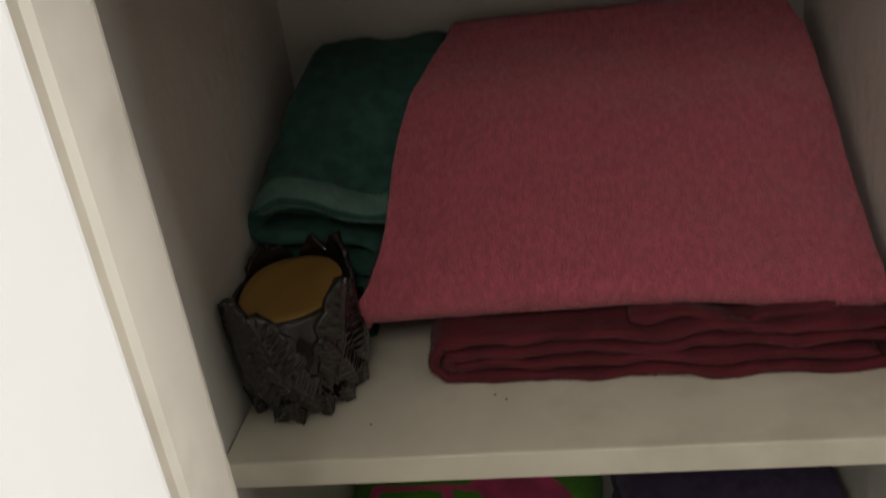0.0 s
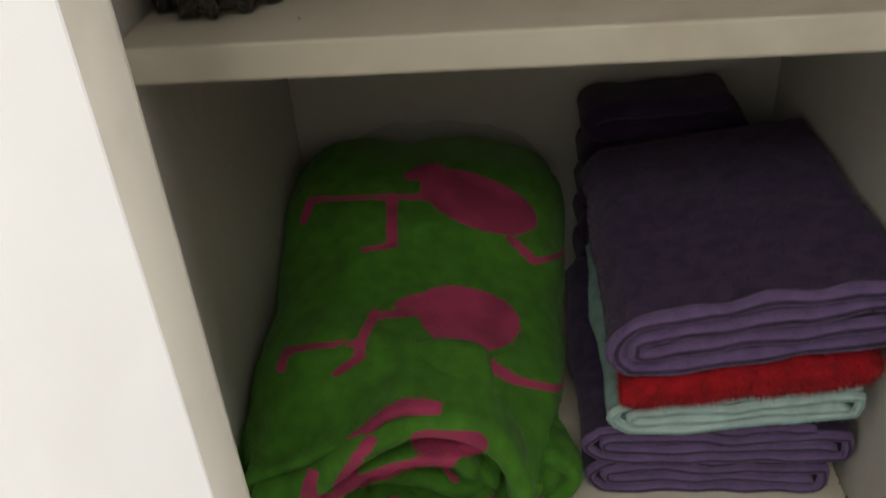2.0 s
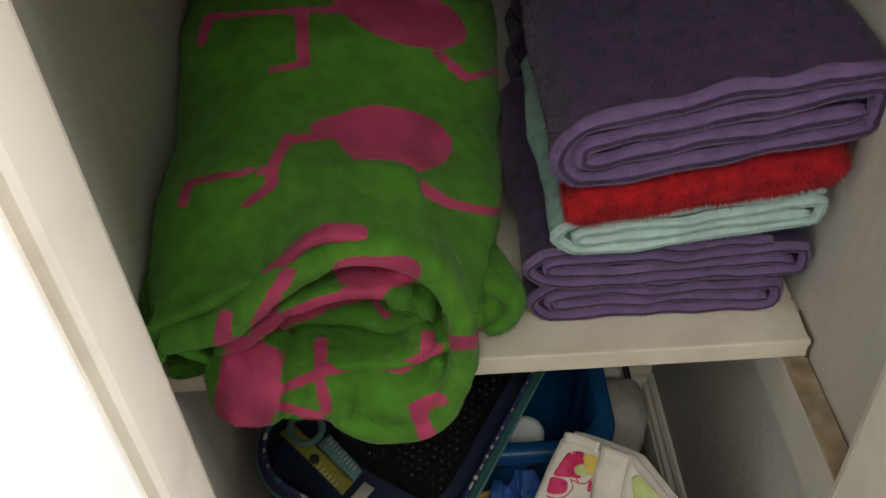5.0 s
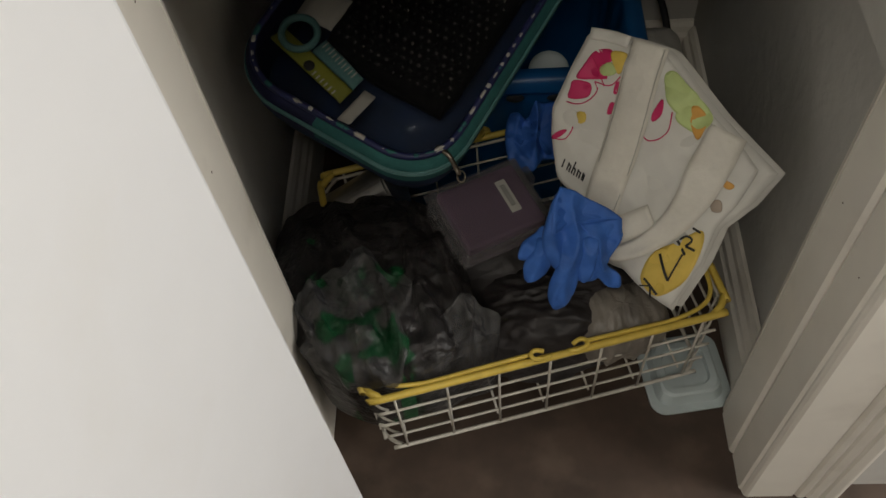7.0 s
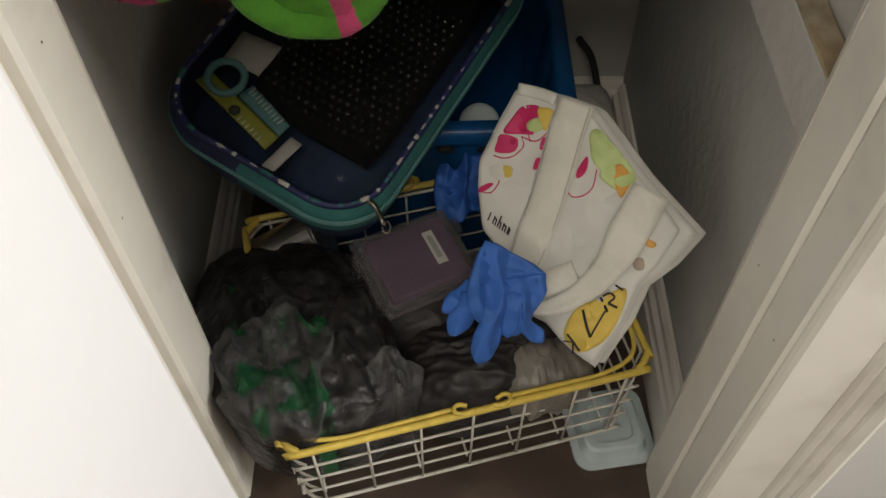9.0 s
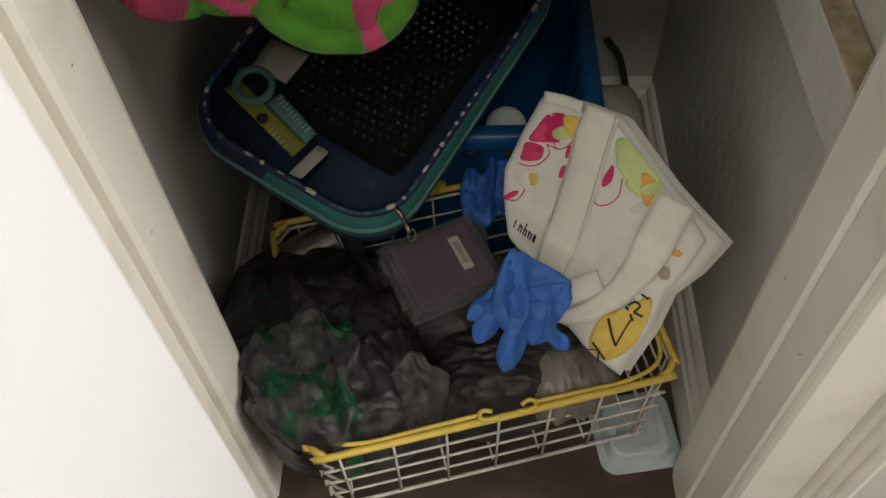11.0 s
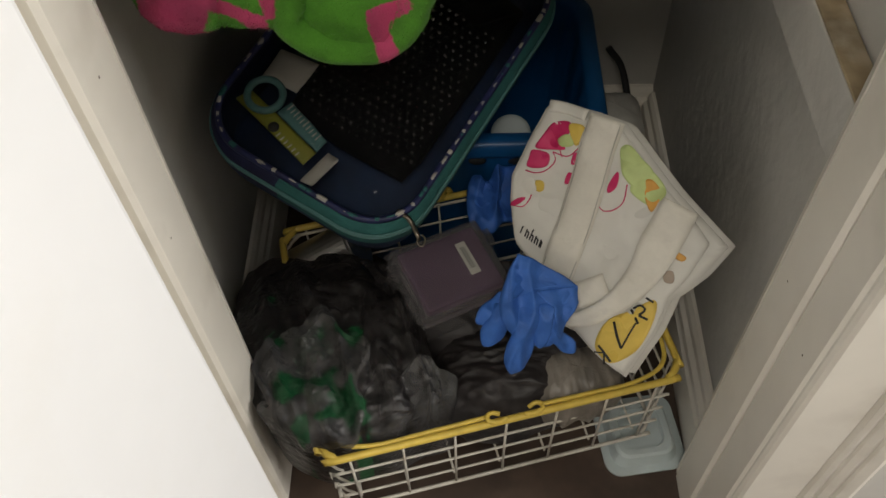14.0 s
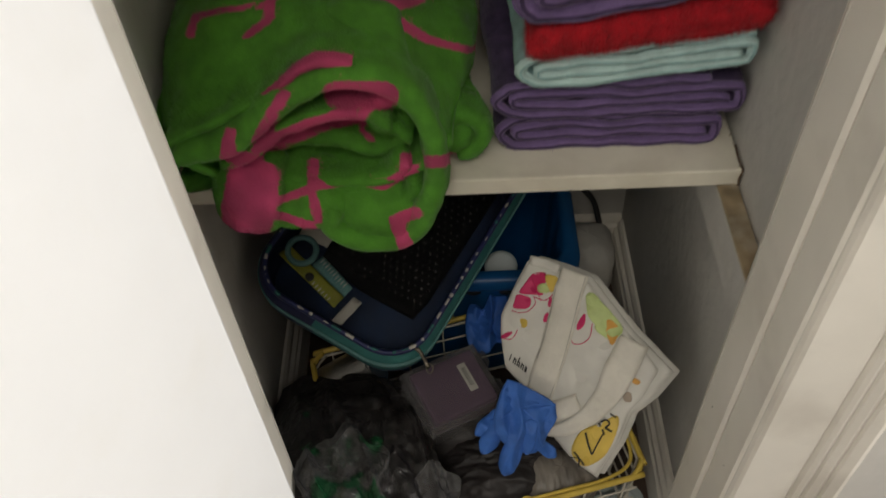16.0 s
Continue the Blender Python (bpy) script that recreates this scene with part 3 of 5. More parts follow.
shelf("closet_shelf", Z1, "cream-painted wooden closet shelf holding towels and a candle", 0.026)
shelf("closet_shelf", Z2, "cream-painted wooden closet shelf with a chipped end", 0.021)
cl = thing("shelf_cleat", (0.329, 0.58, 0.548), "painted wooden cleat with a bare dirty top edge", "shelf cleat")
part("batten", box_bm(RIGHT - 0.023, RIGHT - 0.001, BACK_R + 0.003, BACK - 0.001, 0.548, 0.6055, 0.002), M_WALL, cl)
part("bare_top", box_bm(RIGHT - 0.0225, RIGHT - 0.0015, BACK_R + 0.004, SF + 0.03, 0.6056, 0.6082, 0.0008), M_CLEAT, cl, "bare brown crumbling top edge")
cl = thing("shelf_cleat", (-0.219, 0.58, 0.548), "painted wooden cleat under the shelf end", "shelf cleat")
part("batten", box_bm(LEFT + 0.001, LEFT + 0.022, SF + 0.20, BACK - 0.001, 0.548, 0.6085, 0.002), M_WALL, cl)

# the open door
door = thing("open_door", (-0.068, 0.089, 0.012), "flat white painted closet door standing open", "door")
DA = radians(-101)


def door_box(u0, u1, v0, v1, z0, z1, bevel):
    bm = box_bm(u0, u1, v0, v1, z0, z1, bevel)
    bmesh.ops.rotate(bm, cent=(0, 0, 0), matrix=Matrix.Rotation(DA, 3, "Z"), verts=bm.verts)
    bmesh.ops.translate(bm, vec=(-0.068, 0.089, 0), verts=bm.verts)
    return bm


part("leaf", door_box(0.0, 0.47, -0.035, 0.0, 0.012, 2.01, 0.0025), M_DOOR, door)


# ---- upper shelf ----
def smooth01(x):
    x = max(0.0, min(1.0, x))
    return x * x * (3 - 2 * x)


# maroon folded cloth
maroon = thing("folded_towel", (0.13, 0.65, Z1), "flat folded maroon cotton towel under the rose blanket", "towel", "towels on the upper shelf")
pts = nested_fold(-0.053, 0.332, Z1 + 0.0065, 0.0135)
mc = ribbon("cloth", pts, 0.0105, 0.519, 0.81, M_MAROON, maroon, rough=0.004, seed=3,
       warp=lambda p, s, L, y: (p.x, p.y - 0.010 * smooth01((p.x - 0.05) / 0.25) + 0.006 * fnoise((p.x, 0, p.z), 30, 2), p.z + 0.0035 * fnoise((p.x, y, s), 18, 4) * smooth01((p.z - Z1) / 0.02)))
ribbon("loose_fold", [(0.12, Z1 + 0.056), (0.16, Z1 + 0.060), (0.19, Z1 + 0.052), (0.21, Z1 + 0.046), (0.24, Z1 + 0.056), (0.29, Z1 + 0.055)], 0.009, 0.521, 0.70, M_MAROON, maroon, rough=0.005, seed=9)
fuzz(mc, 26000, 0.0022, 0.0005, lambda c, n: c[1] < 0.56, 1)

# rose blanket: a soft heap, folded, with a rounded front
pink = thing("folded_blanket", (0.11, 0.67, Z1 + 0.062), "thick folded rose-pink fleece blanket on a maroon towel", "blanket", "towels on the upper shelf")


def blanket_layer(k, seed):
    verts, faces = [], []
    nu, nv = 64, 60
    for j in range(nv + 1):
        w = j / nv
        for i in range(nu + 1):
            u = i / nu
            # section: under edge, round nose, long slope to the back, and the back face down
            if w < 0.08:
                y, z = 0.70 - 1.9 * w, 1.166
            elif w < 0.16:
                a = (w - 0.08) / 0.08 * math.pi * 0.55
                y, z = 0.548 - 0.018 * math.sin(a), 1.166 + 0.024 * (1 - math.cos(a))
            elif w < 0.90:
                q = (w - 0.16) / 0.74
                y = 0.530 + 0.278 * q
                z = 1.193 + 0.187 * (q ** 0.85) - 0.012 * math.sin(q * math.pi) + 0.02 * math.sin(q * math.pi) * (1 - u)
            else:
                q = (w - 0.90) / 0.10
                y, z = 0.808 + 0.02 * math.sin(q * math.pi * 0.5), 1.380 - 0.20 * q
            rise = max(0.0, (z - 1.18) / 0.225)
            xl = -0.131 + 0.100 * rise ** 1.0 + 0.010 * math.sin(rise * 8)
            xl += 0.016 * (1 - smooth01((z - 1.164) / 0.026))
            xr = 0.335 - 0.012 * rise - 0.03 * smooth01((rise - 0.75) / 0.25)
            e = math.sin(math.pi * min(0.5, min(u, 1 - u) * 7) )
            x = xl + (xr - xl) * (0.5 - 0.5 * math.cos(math.pi * u)) * 1.0
            drop = (1 - e) * (0.030 if u < 0.5 else 0.03) * (0.4 + rise)
            z2 = z - drop - 0.02 * smooth01((x - 0.1) / 0.25) * (1 - rise)
            p = Vector((x, y + 0.010 * (1 - e), max(z2, 1.150)))
            d = 0.010 * fnoise(p, 7, seed) + 0.004 * fnoise(p, 19, seed + 2) + 0.0022 * fnoise(p, 60, seed + 4)
            p += Vector((0, -0.6, 0.8)) * d
            verts.append(p)
    for j in range(nv):
        for i in range(nu):
            a = j * (nu + 1) + i
            faces.append((a, a + 1, a + nu + 2, a + nu + 1))
    for side in (0, nu):
        faces.append(tuple(j * (nu + 1) + side for j in range(nv + 1)))
    fuzz(mesh_ob("fleece", verts, faces, M_PINK, pink), 100000, 0.0062, 0.0013, lambda c, n: c[1] < 0.80, 2, (0.1, -0.3, -0.3))


blanket_layer(0, 11)
ribbon("under_fold", [(-0.10, 1.168), (-0.05, 1.164), (0.05, 1.163), (0.2, 1.160), (0.326, 1.158)], 0.011, 0.556, 0.79, M_PINK, pink, rough=0.003, seed=5)

# dark teal towel behind the candle
teal = thing("folded_towel", (-0.13, 0.70, Z1), "dark teal terry towel folded with a paler hem", "towel", "towels on the upper shelf")


def teal_warp(p, s, L, y):
    q = (y - 0.60) / 0.22
    h = (p.z - Z1) / 0.17
    z = Z1 + (p.z - Z1) * (1 + 0.55 * smooth01(q)) - 0.035 * h * smooth01((p.x + 0.20) / 0.12) * (1 - q)
    return (p.x + 0.01 * math.sin(h * 4) + 0.045 * q * h * smooth01((-0.16 - p.x) / 0.07), p.y + 0.015 * (p.x + 0.2) / 0.1 - 0.01 * math.sin(h * 5), z)


ribbon("cloth", fold_path(-0.217, -0.128, Z1 + 0.009, 0.028, 6, "left", ((0.01, 0), (0, 0.0), (0.004, 0.01), (0, 0), (0.0, 0.0), (0.006, 0.0))), 0.015, 0.605, 0.82, M_TEAL, teal, warp=teal_warp, rough=0.005, seed=21)
tf = ribbon("top_fold", [(-0.218, 1.262), (-0.19, 1.272), (-0.14, 1.272), (-0.10, 1.268), (-0.04, 1.27)], 0.02, 0.597, 0.825, M_TEAL, teal, hem=0.020, hem_material=M_TEALHEM,
       warp=lambda p, s, L, y: (p.x + 0.03 * smooth01((y - 0.62) / 0.2) * smooth01((-0.17 - p.x) / 0.05), p.y + 0.02 * smooth01((p.x + 0.2) / 0.12), p.z + 0.085 * smooth01((y - 0.60) / 0.2) - 0.03 * smooth01((p.x + 0.2) / 0.1) * smooth01((0.70 - y) / 0.1)), rough=0.004, seed=23)
fuzz(tf, 30000, 0.0022, 0.0005, None, 3)

# leaf-relief candle holder
jar = thing("candle_holder", (-0.172, 0.540, Z1), "dark glossy glass candle holder moulded with leaves", "candle holder")
JC = Vector((-0.176, 0.538, Z1))


def jar_at(a, h, out=0.0):
    """A place on the oval body: angle, height, distance outwards."""
    k = 0.86 + 0.14 * math.sin(min(1, h / 0.10) * 1.9)
    return JC + Vector(((0.0545 * k + out) * math.cos(a), (0.068 * k + out) * math.sin(a), h))


def jar_wall():
    verts, faces = [], []
    n = 56
    prof = [(0.004, 0.0, -0.006), (0.010, 0.004, 0), (0.055, 0, 0), (0.100, 0, 0), (0.106, 0.0, -0.002), (0.100, 0, -0.006), (0.012, 0, -0.007)]
    for h, _, o in prof:
        for i in range(n):
            a = 2 * math.pi * i / n
            verts.append(jar_at(a, h, o))
    for r in range(len(prof) - 1):
        for i in range(n):
            j = (i + 1) % n
            faces.append((r * n + i, r * n + j, (r + 1) * n + j, (r + 1) * n + i))
    faces.append(tuple(range(n)))
    faces.append(tuple((len(prof) - 1) * n + i for i in range(n)))
    mesh_ob("bowl", verts, faces, M_JAR, jar)


jar_wall()


def leaf(a0, h0, tilt, length, width):
    """One moulded leaf: a ridged, lobed blade lying on the wall of the bowl."""
    verts, faces = [], []
    nl, nw = 54, 22
    for j in range(nl + 1):
        t = j / nl
        half = width * (math.sin(math.pi * min(1, t * 0.92 + 0.06)) ** 0.7) * (0.82 + 0.26 * abs(math.sin(t * 13)))
        for side in (1, 0):
            for i in range(nw + 1):
                s = i / nw * 2 - 1
                along, across = (t - 0.1) * length, s * half
                u = across * math.cos(tilt) + along * math.sin(tilt)
                h = h0 + along * math.cos(tilt) - across * math.sin(tilt)
                vein = 0.0008 * math.cos(along * 760 - abs(s) * 8.0) * min(1, 3 * abs(s)) + 0.0026 * max(0.0, 1 - abs(s) * 4.5)
                out = (0.0042 * (1 - s * s) + 0.001 + vein + 0.002 * t) if side else -0.002
                verts.append(jar_at(a0 + u / 0.058, max(0.002, h), out))
    w = nw + 1
    for j in range(nl):
        for i in range(nw):
            a = j * 2 * w + i
            faces.append((a, a + 1, a + 1 + 2 * w, a + 2 * w))
            faces.append((a + w, a + w + 2 * w, a + w + 1 + 2 * w, a + w + 1))
        for i in (0, nw):
            a = j * 2 * w + i
            faces.append((a, a + w, a + 3 * w, a + 2 * w))
    for j in (0, nl):
        for i in range(nw):
            a = j * 2 * w + i
            faces.append((a, a + 1, a + w + 1, a + w))
    mesh_ob("leaf", verts, faces, M_JAR, jar)


rng = random.Random(4)
for k in range(9):
    a = -math.pi / 2 + 0.12 + k * 2 * math.pi / 9
    leaf(a, 0.042 + rng.uniform(-0.005, 0.005), rng.uniform(-0.35, 0.35), 0.088 + rng.uniform(-0.006, 0.010), 0.024)
    leaf(a + 0.34, 0.020 + rng.uniform(-0.003, 0.004), rng.uniform(-0.7, 0.7), 0.070, 0.019)
for k in range(13):
    a = 2 * math.pi * k / 13
    leaf(a, 0.004, rng.uniform(-0.8, 0.8), 0.030, 0.010)
candle = thing("candle", (-0.172, 0.538, Z1 + 0.012), "ochre wax candle with a flat worn top", "candle")
verts, faces = [], []
n = 48
prof = [(0.014, -0.010), (0.098, -0.0075), (0.104, -0.0078), (0.1065, -0.010), (0.1058, -0.020), (0.1052, -0.040)]
for h, o in prof:
    for i in range(n):
        a = 2 * math.pi * i / n
        q = jar_at(a, h, o)
        verts.append(q + Vector((0, 0, 0.0012 * math.sin(3 * a) + 0.9 * max(0, h - 0.05) * (q.y - JC.y))))
for r in range(len(prof) - 1):
    for i in range(n):
        j = (i + 1) % n
        faces.append((r * n + i, r * n + j, (r + 1) * n + j, (r + 1) * n + i))
faces += [tuple(range(n)), tuple((len(prof) - 1) * n + i for i in range(n))]
mesh_ob("wax", verts, faces, M_WAX, candle)

# ---- middle shelf ----
roll = thing("rolled_towel", (-0.08, 0.6, Z2), "lime green velour beach towel with pink pattern, loosely rolled", "towel", "towels on the middle shelf")
RC = (-0.082, 0.708)


def roll_path():
    pts = []
    for k in range(0, 26):
        th = radians(205) - radians(k * 15)
        turn = k * 15 / 360
        sh = 1 - 0.125 * max(0.0, turn - 0.25) - 0.03 * turn - 0.045 * smooth01((turn - 0.55) / 0.4)
        wob = 1 + (0.07 * math.sin(k * 1.1) + 0.05 * math.sin(k * 2.3 + 1)) * smooth01((turn - 0.6) / 0.5)
        a, b = 0.140 * sh * wob, 0.088 * sh * wob
        ct, st = math.cos(th), math.sin(th)
        pts.append((RC[0] + a * math.copysign(abs(ct) ** 0.85, ct), RC[1] + b * math.copysign(abs(st) ** 0.85, st)))
    return [(LEFT + 0.006, 0.655), (LEFT + 0.008, 0.668)] + pts


def roll_warp(p, s, L, y):
    front = smooth01((0.47 - y) / 0.08)
    low = max(0.0, (RC[1] - p.z) / 0.088)
    zb = (RC[1] - 0.6335) / 0.097
    z = p.z if p.z > RC[1] else RC[1] - (RC[1] - p.z) * zb
    if p.z > RC[1]:
        z -= (p.z - RC[1]) / 0.088 * (0.012 * smooth01((y - 0.42) / 0.15) - 0.036 * smooth01((y - 0.55) / 0.25) + 0.012 * smooth01((p.x - 0.0) / 0.06))
    inner = smooth01((s / L - 0.80) / 0.15)
    if p.z > RC[1]:
        near = smooth01((0.53 - y) / 0.12)
        z -= near * smooth01((p.z - RC[1]) / 0.03) * (0.050 * smooth01((-0.05 - p.x) / 0.08) + 0.026 * smooth01((p.x - 0.0) / 0.04))
    yy = p.y + front * 0.006
    x = p.x + 0.006 * math.sin(y * 17) * inner - 0.012 * (y - 0.4)
    x += 0.016 * smooth01((y - 0.46) / 0.10) * smooth01((p.x - 0.0) / 0.04)
    back = smooth01((y - 0.60) / 0.18) * (1 - inner)
    x += 0.10 * back * (p.x - RC[0]) + 0.012 * smooth01((y - 0.43) / 0.08) * smooth01((p.x + 0.02) / 0.06)
    if p.z > RC[1]:
        z += 0.020 * back * min(1.0, abs(p.x - RC[0]) / 0.10) * smooth01((p.z - RC[1]) / 0.03) + 0.012 * back
    z += 0.007 * front * fnoise((p.x, s, y), 16, 8) + 0.005 * fnoise((p.x, y, 0.2), 11, 3)
    return (max(x, LEFT + 0.004), yy, max(z, Z2 + 0.0015) if y > 0.445 else z)


BODY1 = ((-0.012, 0.578), 0.062, 0.040, radians(-48))
LINES1 = [[(0.000, 0.520), (0.035, 0.470), (0.075, 0.438)], [(-0.050, 0.588), (-0.101, 0.584)], [(-0.101, 0.590), (-0.108, 0.544), (-0.107, 0.521), (-0.130, 0.493)],
          [(-0.108, 0.544), (-0.155, 0.537), (-0.184, 0.526), (-0.187, 0.494)]]
BODY2 = ((-0.004, 0.80), 0.088, 0.044, radians(-52))
LINES2 = [[(0.030, 0.72), (0.056, 0.668), (0.090, 0.680)], [(-0.040, 0.808), (-0.099, 0.815), (-0.191, 0.816), (-0.198, 0.765)], [(-0.099, 0.817), (-0.093, 0.712), (-0.122, 0.706)]]


def roll_field(p, s, L, side):
    q = (p.x + 0.02 * (p.z - 0.765), p.y + 1.7 * (p.z - 0.765))
    turn = s / L
    if turn < 0.70 and p.z > 0.66:
        d = min(oval_dist(q, *BODY1), oval_dist(q, *BODY2))
        d = min(d, oval_dist(q, (-0.062, 0.607), 0.022, 0.012, 0.3), oval_dist(q, (-0.065, 0.87), 0.026, 0.016, 0.6))
        for ln in LINES1:
            d = min(d, line_dist((*q, 0), [(*e, 0) for e in ln]) - 0.0055)
        for ln in LINES2:
            d = min(d, line_dist((*q, 0), [(*e, 0) for e in ln]) - 0.006)
        if p.y < 0.47 and -0.115 < p.x < 0.024:
            d = min(d, p.y - 0.407 - 0.011 * (1 - ((p.x + 0.045) / 0.065) ** 2) + 0.004 * fnoise(p, 30, 9))
        return d
    return 0.02


rc = ribbon("cloth", roll_path(), 0.011, 0.398, 0.83, M_GREEN, roll, step=0.005, ny=70, warp=roll_warp, rough=0.004, seed=31, field=roll_field)
fuzz(rc, 130000, 0.0015, 0.0006, lambda c, n: c[1] < 0.45 or math.hypot((c[0] - RC[0]) / 0.140, (c[2] - RC[1]) / 0.088) > 0.9, 4)
# the loose flap that bulges beside the roll
flap = [(0.044, 0.686), (0.058, 0.698), (0.072, 0.696), (0.080, 0.681), (0.077, 0.662), (0.060, 0.648)]
fl = ribbon("flap", flap, 0.022, 0.436, 0.54, M_GREEN, roll, rough=0.005, seed=41, field=lambda p, s, L, side: 0.02,
            warp=lambda p, s, L, y: (p.x - 0.02 * smooth01((y - 0.45) / 0.09), p.y, max(p.z - 0.25 * (y - 0.436) * smooth01((p.z - 0.66) / 0.06), Z2 + 0.008)))
fuzz(fl, 9000, 0.0016, 0.0006, None, 5)


# the crumpled end: turns of cloth pushed out of the roll
END_LINES = [([(-0.087, 0.768), (-0.106, 0.738), (-0.130, 0.695)], 0.0055), ([(-0.143, 0.727), (-0.150, 0.698), (-0.136, 0.698)], 0.0065), ([(-0.117, 0.711), (-0.066, 0.733), (-0.037, 0.741)], 0.010),
             ([(-0.042, 0.764), (-0.004, 0.762)], 0.015), ([(-0.021, 0.745), (-0.030, 0.726), (-0.021, 0.712)], 0.004), ([(0.016, 0.681), (0.052, 0.684)], 0.008),
             ([(-0.121, 0.637), (-0.074, 0.657), (-0.043, 0.659), (-0.013, 0.652), (0.006, 0.667), (0.010, 0.689)], 0.006), ([(-0.080, 0.684), (-0.083, 0.651), (-0.080, 0.611)], 0.0045),
             ([(-0.128, 0.625), (-0.108, 0.615), (-0.091, 0.602)], 0.0065), ([(0.013, 0.615), (-0.006, 0.607), (-0.004, 0.588), (0.002, 0.566)], 0.0075), ([(-0.135, 0.668), (-0.140, 0.640), (-0.152, 0.610)], 0.026)]


def end_print(p, s=0, L=1, side=0):
    """The pink print over the crumpled end of the roll."""
    q = (p.x + 0.1 * (p.y - 0.40), p.z + 0.9 * (p.y - 0.40), 0)
    d = min(line_dist(q, [(*e, 0) for e in ln]) - w for ln, w in END_LINES)
    return d + 0.003 * fnoise(p, 40, 2)


def coil_warp(lean, amp, seed):
    return lambda p, s, L, y: (p.x + amp * fnoise((p.x, y, p.z), 13, seed), p.y + lean * (p.z - 0.70) + amp * fnoise((p.x, 0.3, p.z), 17, seed + 2), p.z + amp * fnoise((y, p.x, p.z), 15, seed + 4))


OUTER = [(-0.200, 0.700), (-0.154, 0.716), (-0.120, 0.734), (-0.085, 0.763), (-0.040, 0.781), (0.000, 0.772), (0.026, 0.736), (0.038, 0.692), (0.032, 0.640), (0.006, 0.598), (-0.036, 0.592), (-0.066, 0.612), (-0.058, 0.634)]
STRIP = [(-0.160, 0.680), (-0.137, 0.696), (-0.092, 0.722), (-0.047, 0.740), (-0.015, 0.740), (-0.001, 0.718)]
DEEP = [(0.008, 0.712), (0.006, 0.684), (-0.022, 0.668), (-0.060, 0.684), (-0.096, 0.680), (-0.130, 0.664)]
CURL = [(0.014, 0.736), (-0.004, 0.742), (-0.018, 0.728), (-0.012, 0.712), (0.006, 0.706), (0.016, 0.690)]
LOWER = [(-0.136, 0.632), (-0.095, 0.650), (-0.050, 0.642), (-0.012, 0.650), (0.010, 0.676)]
BELLY = [(-0.072, 0.616), (-0.050, 0.628), (-0.020, 0.624), (0.006, 0.636), (0.018, 0.660)]
FOOT = [(-0.214, 0.694), (-0.190, 0.682), (-0.166, 0.662), (-0.186, 0.648), (-0.212, 0.642)]
for pts, th, y0, y1, lean, sd in ((OUTER, 0.024, 0.388, 0.50, 0.10, 33), (STRIP, 0.015, 0.398, 0.49, 0.0, 37), (DEEP, 0.020, 0.428, 0.50, -0.1, 39), (CURL, 0.013, 0.414, 0.50, 0.0, 47),
                                  (LOWER, 0.019, 0.404, 0.50, 0.0, 43), (BELLY, 0.016, 0.398, 0.50, 0.0, 49), (FOOT, 0.020, 0.418, 0.52, 0.0, 45)):
    lf = ribbon("inner_fold", pts, th, y0, y1, M_GREEN, roll, step=0.004, rough=0.005, seed=sd, ny=14, field=end_print, warp=coil_warp(lean, 0.006, sd))
    fuzz(lf, 16000, 0.0014, 0.0006, lambda c, n: c[1] < 0.46, sd)
for cx, cy, cz, rx, ry, rz, sd in ((-0.062, 0.512, 0.690, 0.085, 0.050, 0.058, 3), (-0.142, 0.418, 0.642, 0.030, 0.040, 0.032, 7), (-0.092, 0.424, 0.628, 0.040, 0.040, 0.021, 9),
                                   (-0.022, 0.432, 0.612, 0.050, 0.044, 0.030, 15), (0.056, 0.478, 0.671, 0.020, 0.036, 0.020, 17)):
    lf = lump("inner_fold", (cx, cy, cz), (rx, ry, rz), M_GREEN, roll, seed=sd, amp=0.010, scale=12, res=40, field=end_print)
    fuzz(lf, 12000, 0.0014, 0.0006, lambda c, n: n[1] < 0.3, sd)

sl = lump("plastic_sleeve", (-0.055, 0.805, 0.775), (0.125, 0.030, 0.085), M_SLEEVE, None, seed=19, amp=0.014, scale=11, res=40)
tagged(sl, "thin clear plastic sleeve bunched behind the rolled towel", "plastic sleeve")

# stack of folded towels


def stacked(label, x0, x1, z0, gap, layers, th, y0, y1, mat_, hem_mat, slope, seed, first="left", ends=(), category="towel", nested=True, free=0.0, pile=22000, pile_len=0.002):
    ob = thing("folded_towel", ((x0 + x1) / 2, (y0 + y1) / 2, z0), label, category, "towels on the middle shelf")

    def w(p, s, L, y):
        sag = 0.0035 * fnoise((p.x, y, s), 15, seed)
        return (p.x + 0.006 * fnoise((y, p.z, 0), 9, seed + 1), p.y + 0.004 * fnoise((p.x, p.z, 0), 25, seed + 2), p.z + slope * (p.x - x0) + sag + 0.05 * slope * (y - y0))

    path = nested_fold(x0, x1, z0 + th * 0.55, gap, free) if nested else fold_path(x0 + gap, x1 - gap, z0 + th * 0.55, gap, layers, first, ends)
    cl_ = ribbon("cloth", path, th, y0, y1, mat_, ob, step=0.005, warp=w, rough=0.002, seed=seed, hem=0.0055 if nested else 0.0, hem_material=hem_mat)
    if pile:
        fuzz(cl_, pile, pile_len, 0.00055, lambda c, n: c[1] < y0 + 0.03 or n[2] > 0.3 and c[2] > z0 + slope * (c[0] - x0) + gap * (2.2 if nested else layers - 1.4) or c[0] < x0 + 0.012, seed)
    return ob


